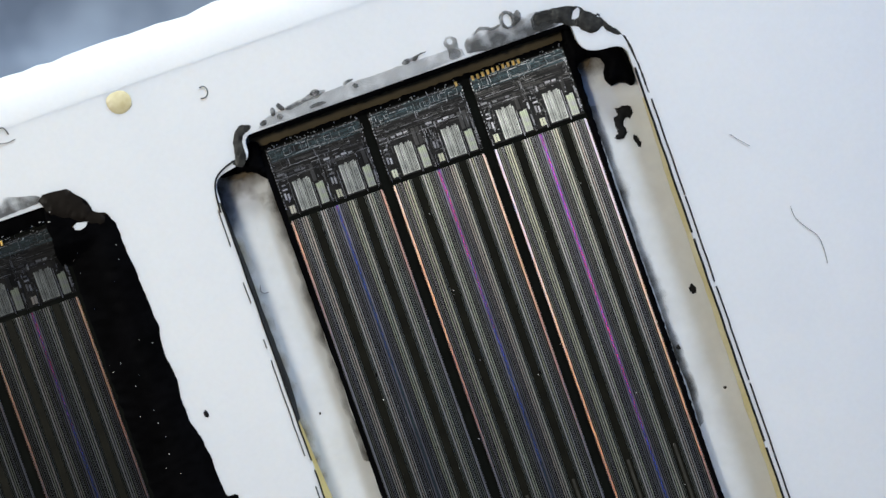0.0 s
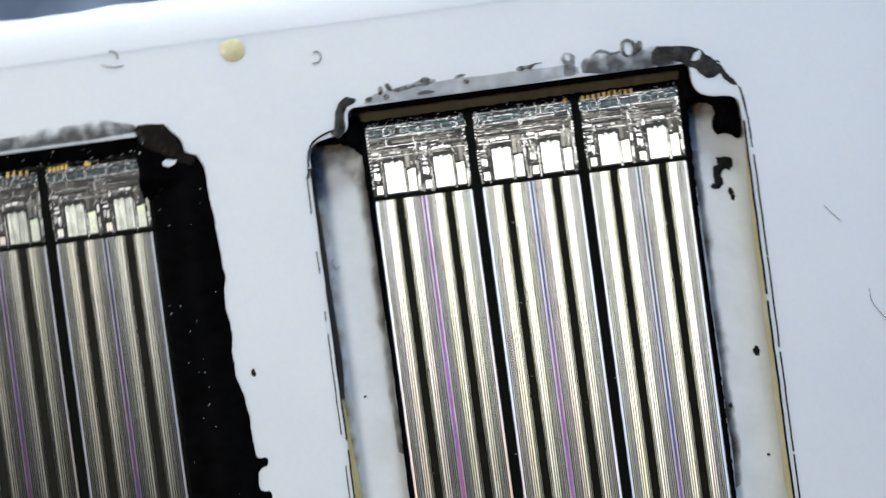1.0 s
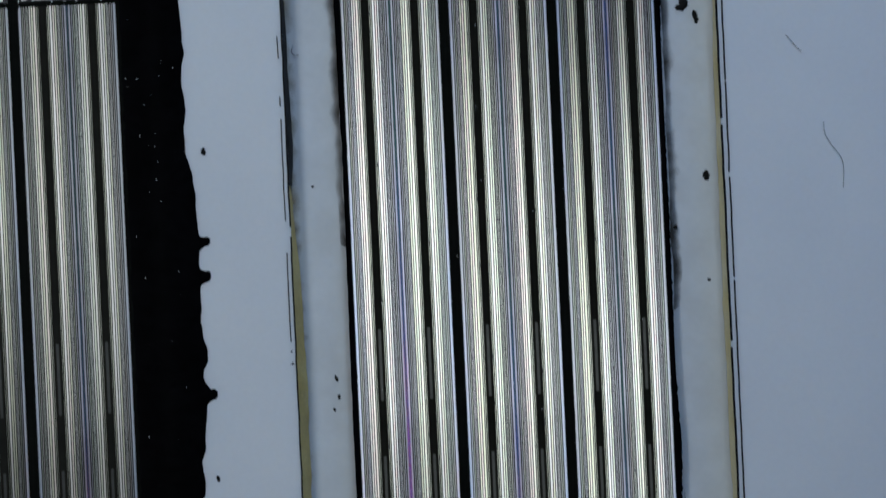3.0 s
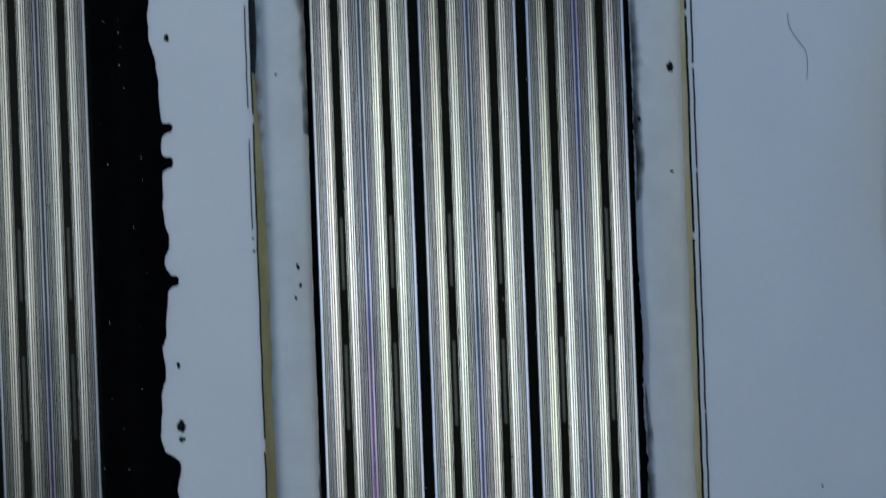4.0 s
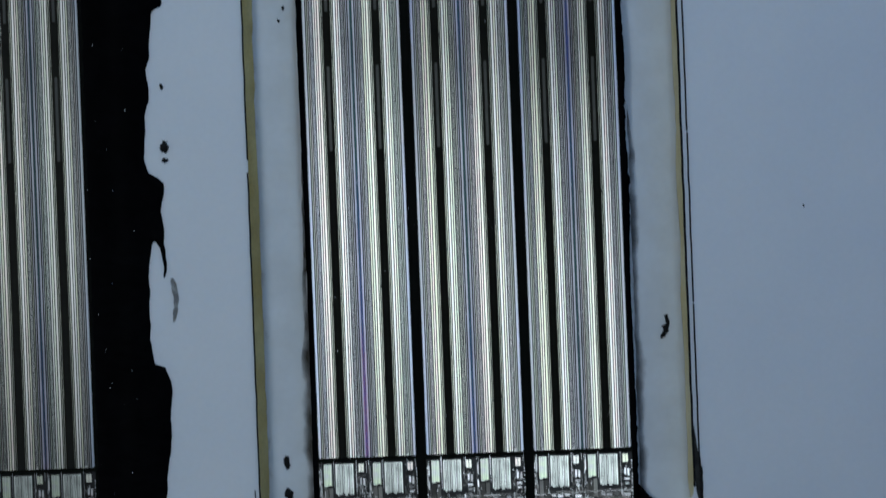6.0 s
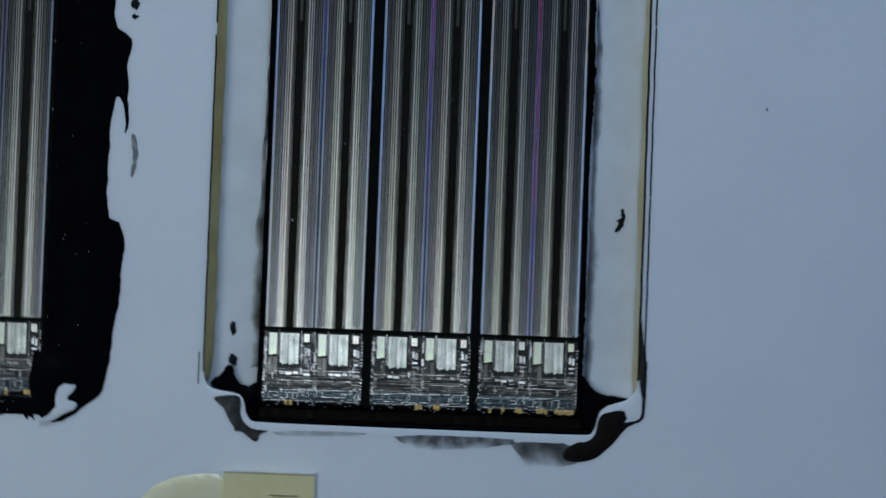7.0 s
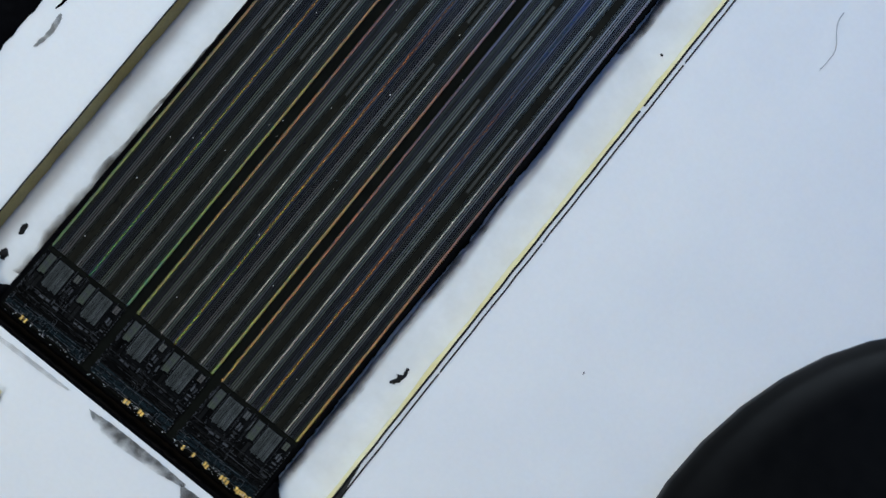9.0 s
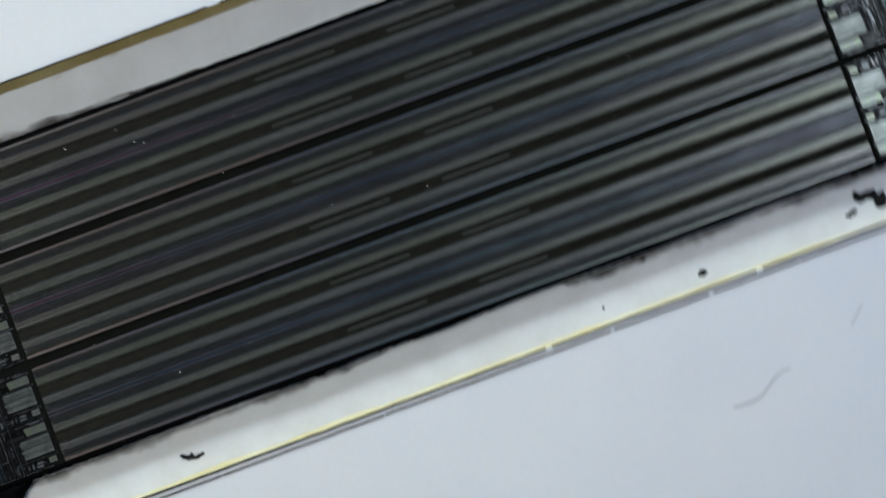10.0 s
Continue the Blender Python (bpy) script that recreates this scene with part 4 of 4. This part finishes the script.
smear([(-0.9, -16.75), (-0.4, -17.1), (0.37, -17.23), (1.07, -17.15), (1.96, -17.12), (2.49, -17.0), (3.02, -16.92), (3.0, -16.75)], SMEAR, "patchy grey smear beside the pocket slot")
smear([(-4.6, -16.78), (-1.6, -16.72), (-1.7, -16.84), (-3.0, -16.90), (-4.5, -16.95)], FAINT, "thin grey smear beside the pocket slot")
for outline in ([(-6.8, 15.6), (-5.2, 15.6), (-5.2, 13.9), (-6.8, 14.1)], [(5.2, 15.6), (6.5, 15.2), (6.2, 14.2), (5.2, 13.9)]):
    thing("corner_residue", "brown resin stain fading over the pocket floor's corner", "stain", lid(outline, [], FLOOR + 0.014, FLOOR + 0.004, UMBER, "corner_residue"), group="corner stains")
# warm tint painted where the left wall shades the floor
thing("wall_residue", "amber tint painted over the shaded foot of the pocket wall", "stain",
      lid([(-6.815, 15.3), (-6.815, -15.2), (-6.0, -15.1), (-6.1, 0), (-6.0, 12), (-5.9, 15.3)], [], FLOOR + 0.010, FLOOR + 0.003, AMBER_TINT, "wall_residue"))

# stains along the chip, with its shadow painted into the same strips
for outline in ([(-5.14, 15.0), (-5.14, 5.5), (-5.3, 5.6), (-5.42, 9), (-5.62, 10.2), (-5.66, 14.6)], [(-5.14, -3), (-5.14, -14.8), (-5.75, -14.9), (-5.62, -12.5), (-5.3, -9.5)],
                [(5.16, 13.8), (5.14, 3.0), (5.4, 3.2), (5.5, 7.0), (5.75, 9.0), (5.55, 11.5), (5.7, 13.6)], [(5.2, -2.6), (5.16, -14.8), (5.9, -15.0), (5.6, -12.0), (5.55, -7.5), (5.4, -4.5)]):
    thing("floor_stain", "faint grey residue and painted shade on the pocket floor along the chip", "stain",
          lid(ragged(outline, 0.2, 0.05, len(outline), 1.5), [], FLOOR + 0.006, FLOOR + 0.003, RESIDUE_SHADE, "floor_stain"), group="floor stains")

# small specks: x, y, size, stretch, tilt
FLOOR_SPECKS = [(6.22, 12.25, 0.08, 3.0, 10), (6.34, 7.25, 0.1, 1.7, 0), (6.28, 3.95, 0.05, 1.0, 0),
         (5.3, 5.65, 0.07, 1.2, 0), (-5.62, 1.36, 0.045, 2.8, 20), (-5.56, 0.78, 0.04, 2.2, -12), (-5.72, 0.38, 0.04, 1.6, 10),
         (-6.1, 7.45, 0.04, 1.0, 0), (-5.98, -13.6, 0.09, 2.6, 5), (-5.95, -14.6, 0.13, 1.6, 20)]
FACE_SPECKS = [(-9.46, 8.69, 0.07, 1.8, 0), (-9.42, -3.5, 0.13, 1.5, 0), (-9.42, -3.92, 0.085, 1.1, 0), (-9.45, -1.6, 0.05, 2.2, 10), (-6.95, 1.87, 0.06, 1.2, 0),
         (-6.97, 2.3, 0.03, 1.2, 0), (10.6, -6.1, 0.03, 1.6, 30)]
for k, (z, (x, y, r, stretch, tilt)) in enumerate([(FLOOR, q) for q in FLOOR_SPECKS] + [(TOP, q) for q in FACE_SPECKS]):
    ca, sa = math.cos(radians(tilt)), math.sin(radians(tilt))
    loop = [(r * math.cos(a / 12 * math.pi), r * stretch * math.sin(a / 12 * math.pi)) for a in range(24)]
    loop = ragged([(x + u * ca - v * sa, y + u * sa + v * ca) for u, v in loop], r * 0.12, r * 0.5, k, 1.1 / r)
    loop = ragged(loop, 0.5, r * 0.16, k + 40, 4.5 / r)
    thing("soot_spot", "black soot speck stuck on the " + ("pocket floor" if z == FLOOR else "white body"), "speck",
          mound(loop, z + 0.004, r * 0.25, SOOT, "soot_spot", k, 0.004, r * 0.6, 0.1), group="soot specks")

# larger soot crumbs with hooked outlines
for k, (x, y, outline) in enumerate((
        (5.93, 12.95, [(-0.06, 0.45), (0.18, 0.47), (0.41, 0.37), (0.41, 0.19), (0.27, 0.05), (0.13, 0.13), (0.03, 0.03), (0.05, -0.13), (0.04, -0.29), (-0.06, -0.45),
                       (-0.24, -0.41), (-0.31, -0.31), (-0.17, -0.24), (-0.17, -0.09), (-0.17, 0.07), (-0.15, 0.21), (-0.04, 0.29)]),
        (6.1, -9.75, [(0.12, 0.35), (0.15, 0.15), (0.13, -0.1), (0.04, -0.29), (-0.12, -0.35), (-0.08, -0.19), (0, -0.1), (-0.06, -0.02), (0.04, 0.1), (0, 0.29)]))):
    loop = ragged(ragged([(x + u * 1.15, y + v * 1.1) for u, v in outline], 0.05, 0.05, k + 9, 5), 0.02, 0.03, k + 70, 22)
    thing("soot_spot", "hooked black soot crumb stuck on the pocket floor", "speck", mound(loop, FLOOR + 0.004, 0.03, SOOT, "soot_spot", k, 0.006, 0.03, 0.05), group="soot specks")

# thin cracks that follow the pocket's long edges
cracks = thing("edge_crack", "thin broken black crack along the pocket edge", "crack")
for x, spans in ((7.02, ((13.4, 10.2), (10.15, 7.3), (7.15, 4.0), (3.9, -3.6), (-3.65, -9.0), (-9.05, -14.2))),
                 (6.84, ((14.5, 9.0), (8.8, 2.0), (1.8, -14.8))), (-6.98, ((14.6, 13.4), (12.2, 11.5), (10.3, 10.0), (9.6, 6.4), (5.4, 2.6), (-14.4, -15.4))), (-6.835, ((14.8, 6.2), (5.9, -4.0), (-4.4, -15.0)))):
    for a, b in spans:
        n = max(2, int(abs(a - b) / 0.35))
        pts = [(x + 0.022 * noise.noise((x, (a + (b - a) * k / n) * 1.7, 1)), a + (b - a) * k / n, TOP + 0.003) for k in range(n + 1)]
        under("crack_line", fibre(pts, (0.027 if x > 0 else 0.018) if abs(x) > 6.9 else (0.036 if x > 0 else 0.026), SOOT, "crack_line"), cracks)

under("crack_line", fibre([(-6.92, 14.5, TOP + 0.004), (-6.87, 15.16, TOP + 0.004), (-6.74, 15.54, TOP + 0.004), (-6.46, 15.75, TOP + 0.004), (-6.0, 15.9, TOP + 0.004)], 0.03, SOOT, "crack_line"), cracks)

# hairs
for pts, r, m, lab in (
        ([(10.05, 8.75), (10.05, 8.35), (10.3, 7.95), (10.58, 7.6), (10.62, 7.2), (10.57, 6.66)], 0.008, HAIR, "thin bent dark hair lying on the white body"),
        ([(8.98, 11.53), (9.2, 11.25), (9.45, 10.98)], 0.007, HAIR, "short straight dark hair on the white body"),
        ([(-6.25, 18.42), (-6.08, 18.42), (-6.02, 18.2), (-6.15, 18.05), (-6.32, 18.08)], 0.016, HAIR, "small curled dark fibre on the white body"),
        ([(-6.52, 11.9), (-6.6, 11.75), (-6.5, 11.6), (-6.35, 11.62)], 0.010, HAIR, "tiny curled grey fibre near the pocket edge"),
        ([(-11.6, 14.6), (-11.45, 14.35), (-11.3, 14.2), (-11.25, 13.95)], 0.012, PALE, "pale bent fibre lying on black epoxy"),
        ([(-10.7, 10.2), (-10.6, 10.0), (-10.45, 9.95)], 0.010, PALE, "pale short fibre lying on black epoxy"),
        ([(-12.6, 19.3), (-12.4, 19.25), (-12.35, 19.0)], 0.02, HAIR, "dark fibre crumb near the body edge"),
        ([(-12.9, 18.9), (-12.5, 18.75), (-12.2, 18.8)], 0.012, HAIR, "thin dark fibre near the body edge")):
    z = -0.02 if m is PALE else TOP + 0.015
    if -6.7 < pts[0][0] < -5 and pts[0][1] < 15:
        z = FLOOR + 0.02
    thing("fibre", lab, "fibre", fibre([(x, y, z) for x, y in pts], r, m, "fibre"), group="loose fibres")

# pale crumbs on the black epoxy and on the chips: dust, and glints painted as specks
rr = random.Random(5)
crumbs = thing("dust", "tiny pale dust crumbs and painted glints on the black epoxy and the chips", "dust", kind="stuff")
items = []
for _ in range(60):
    x, y, s = rr.uniform(-12.1, -10.3), rr.uniform(-15.5, 16), rr.uniform(0.008, 0.022)
    up = max(0, min(1, max((x + 12.2) / 1.58, (abs(y) - 14.3) / 0.9)))
    z = -0.12 + 0.474 * up * up * (3 - 2 * up) + 0.03
    items.append((x, x + s, y, y + s * rr.uniform(1, 2), z - 0.06, z + 0.012))
for _ in range(90):
    x, y, s = rr.uniform(-22, -11.9), rr.choice((rr.uniform(16.0, 16.6), 15.98 + rr.uniform(0, 0.08), -rr.uniform(16.0, 16.6))), rr.uniform(0.006, 0.022)
    items.append((x, x + s * rr.uniform(1, 3), y, y + s, 0.0, 0.44 if y > 0 else 0.40))
for _ in range(170):
    x, y, s = rr.uniform(-4.9, 4.9), rr.uniform(-13, 13), rr.uniform(0.007, 0.020)
    items.append((x, x + s * rr.uniform(1, 2), y, y + s * rr.uniform(1, 2), -0.035, 0.012))
crumbs_mesh = under("crumbs", mesh_of("crumbs", *boxes(items), DUST_GLINT), crumbs, kind="stuff")
grit = thing("grit", "tiny black grit crumbs along the ink slots", "grit", kind="stuff")
items = []
for _ in range(220):
    d = DIE_X[rr.randrange(3)]
    x = (d[0] + d[1]) / 2 + rr.choice((-1, 1)) * HALF / 2 + rr.choice((-1, 1)) * rr.uniform(0.08, 0.17)
    y, s = rr.uniform(-13.3, 13.3), rr.uniform(0.01, 0.03)
    items.append((x, x + s, y, y + s * rr.uniform(1, 4), -0.04, 0.004))
under("grit_crumbs", mesh_of("grit_crumbs", *boxes(items), SOOT), grit, kind="stuff")

# yellow spot, and the piece of yellow film
spot = rounded([(-9.16, 19.1), (-8.62, 19.2), (-8.36, 18.95), (-8.40, 18.55), (-8.8, 18.40), (-9.14, 18.62)], 2)
thing("glue_spot", "round pale yellow glue spot on the white body", "glue spot", mound(spot, TOP + 0.004, 0.05, WAX, "glue_spot", 1, 0.006, 0.25))
film = thing("adhesive_film", "yellowed adhesive film piece stuck on the white body", "tape",
             mound(ragged(rounded([(-5.6, -18.2), (-7.4, -18.25), (-8.4, -18.7), (-8.9, -19.6), (-9.0, -22.5), (-5.6, -22.5)], 2), 0.3, 0.03, 4), TOP + 0.004, 0.12, TAPE, "film_lump", 2, 0.004, 0.5))
under("folded_strip", mesh_of("folded_strip", *boxes([(-6.05, -3.20, -22.4, -18.10, TOP + 0.005, TOP + 0.16)]), TAPE_D), film, label="darker folded film strip")
under("crease", fibre([(-4.6, -18.80, TOP + 0.165), (-4.2, -18.82, TOP + 0.165), (-3.7, -18.80, TOP + 0.165)], 0.012, SOOT, "crease"), film, label="dark crease line")
# the film edge's gloss highlight, put in as a white strip
under("raised_edge", mesh_of("raised_edge", *boxes([(-6.05, -3.20, -18.13, -18.07, TOP + 0.16, TOP + 0.175)]), WHITE), film, label="raised edge with its highlight painted white")

# old glue along the body's far edge, with a dark chip beside it
bead = thing("edge_glue", "thin brown-yellow glue bead along the body's broken edge", "glue",
             mound(ragged([(17.30, 10.5), (17.28, 7), (17.32, 4), (17.36, 2.4), (17.6, 1.9), (17.62, 3.6), (17.56, 5.6), (17.64, 7.4), (17.54, 10.5)], 0.12, 0.06, 12, 4), TOP - 0.12, 0.10, GLUE, "edge_glue", 6, 0.03, 0.12, foot=FLOOR))
under("dark_crust", mound(ragged([(17.50, 9.8), (17.47, 6.5), (17.52, 3.4), (17.56, 2.1), (17.74, 2.0), (17.76, 5), (17.74, 9.8)], 0.15, 0.05, 13, 4), TOP - 0.16, 0.10, BROWN_D, "dark_crust", 7, 0.03, 0.12, foot=FLOOR), bead, label="dark burnt glue crust")
under("sliver", fibre([(17.23, 5.25, TOP + 0.01), (17.19, 6.0, TOP + 0.012), (17.22, 6.8, TOP + 0.01)], 0.035, HAIR, "sliver"), bead, label="thin dark chip of dried glue")

# ---- what stays on the bench, and the black holding pad ----
bench = tagged(new("ground", mesh_of("ground", *boxes([(-900, 900, -900, 900, -20, 0)]), BENCH)), "matt black bench mat", "bench", kind="structure")
sheet_v, sheet_f = [], []
for i in range(21):
    for j in range(11):
        u, v = i / 20, j / 10
        sheet_v.append((-46 + 52 * u, -1.0 + 34 * v + 3.0 * u, 2.0 + 2.2 * math.sin(v * 9 + u * 1.5) ** 2 + 1.2 * math.sin(u * 5)))
for i in range(20):
    for j in range(10):
        k = i * 11 + j
        sheet_f.append((k, k + 11, k + 12, k + 1))
sheet = tagged(new("metal_sheet", mesh_of("metal_sheet", sheet_v, sheet_f, STEEL, True)), "wavy blue-grey metal sheet lying on the bench", "sheet")

pad_v, pad_f = [], []
LOOP = 40
for lev, (z, grow) in enumerate(((0.0, -0.4), (0.15, -0.1), (0.4, 0.0), (1.0, -0.1), (1.5, -0.6), (1.7, -1.6))):
    for a in range(LOOP):
        ang = a / LOOP * 2 * math.pi
        c, s = math.cos(ang), math.sin(ang)
        ry = (11.0 if s > 0 else 7.5) + grow
        pad_v.append((8.2 + (8.2 + grow) * c * (1 if c < 0 else 1.4), ry * s, z))
for lev in range(5):
    for a in range(LOOP):
        b = (a + 1) % LOOP
        pad_f.append((lev * LOOP + a, lev * LOOP + b, lev * LOOP + LOOP + b, lev * LOOP + LOOP + a))
pad_f += [tuple(reversed(range(LOOP))), tuple(range(5 * LOOP, 6 * LOOP))]
pad = tagged(new("holding_pad", mesh_of("holding_pad", pad_v, pad_f, RUBBER, True)), "black rounded rubber pad pressed on the white body", "pad")
# seconds and the place of the pad's tip on the printhead's face
PAD = [(0, 19.5, 18), (0.3, 18.0, 17.5), (0.5, 16.3, 17.2), (1.0, 21, 15), (2.5, 21, 9), (4.0, 13.0, 4.4), (4.8, 13.0, 4.2), (5.0, 13.3, 4.0),
       (6.5, 20, -5), (7.0, 17, -7.4), (7.5, 14.85, -7.4), (10, 14.65, -7.2)]


# ---- what moves ----
def motions():
    rows = [(t, pose(x * MM, y * MM, z * MM, rx, ry, rz)) for t, x, y, z, rx, ry, rz in SLIDE]
    for ob in MOVED:
        walk(ob, rows)
    times = sorted({t for t, *_ in SLIDE} | {t for t, *_ in PAD})
    out = []
    for t in times:
        s = [[np.interp(t, [r[0] for r in SLIDE], [r[k] for r in SLIDE])] for k in range(1, 7)]
        x, y, z, rx, ry, rz = (float(v[0]) for v in s)
        px = float(np.interp(t, [p[0] for p in PAD], [p[1] for p in PAD]))
        py = float(np.interp(t, [p[0] for p in PAD], [p[2] for p in PAD]))
        out.append((t, pose(x * MM, y * MM, z * MM, rx, ry, rz) @ pose(px * MM, py * MM, (TOP + 0.01) * MM)))
    walk(pad, out)


motions()
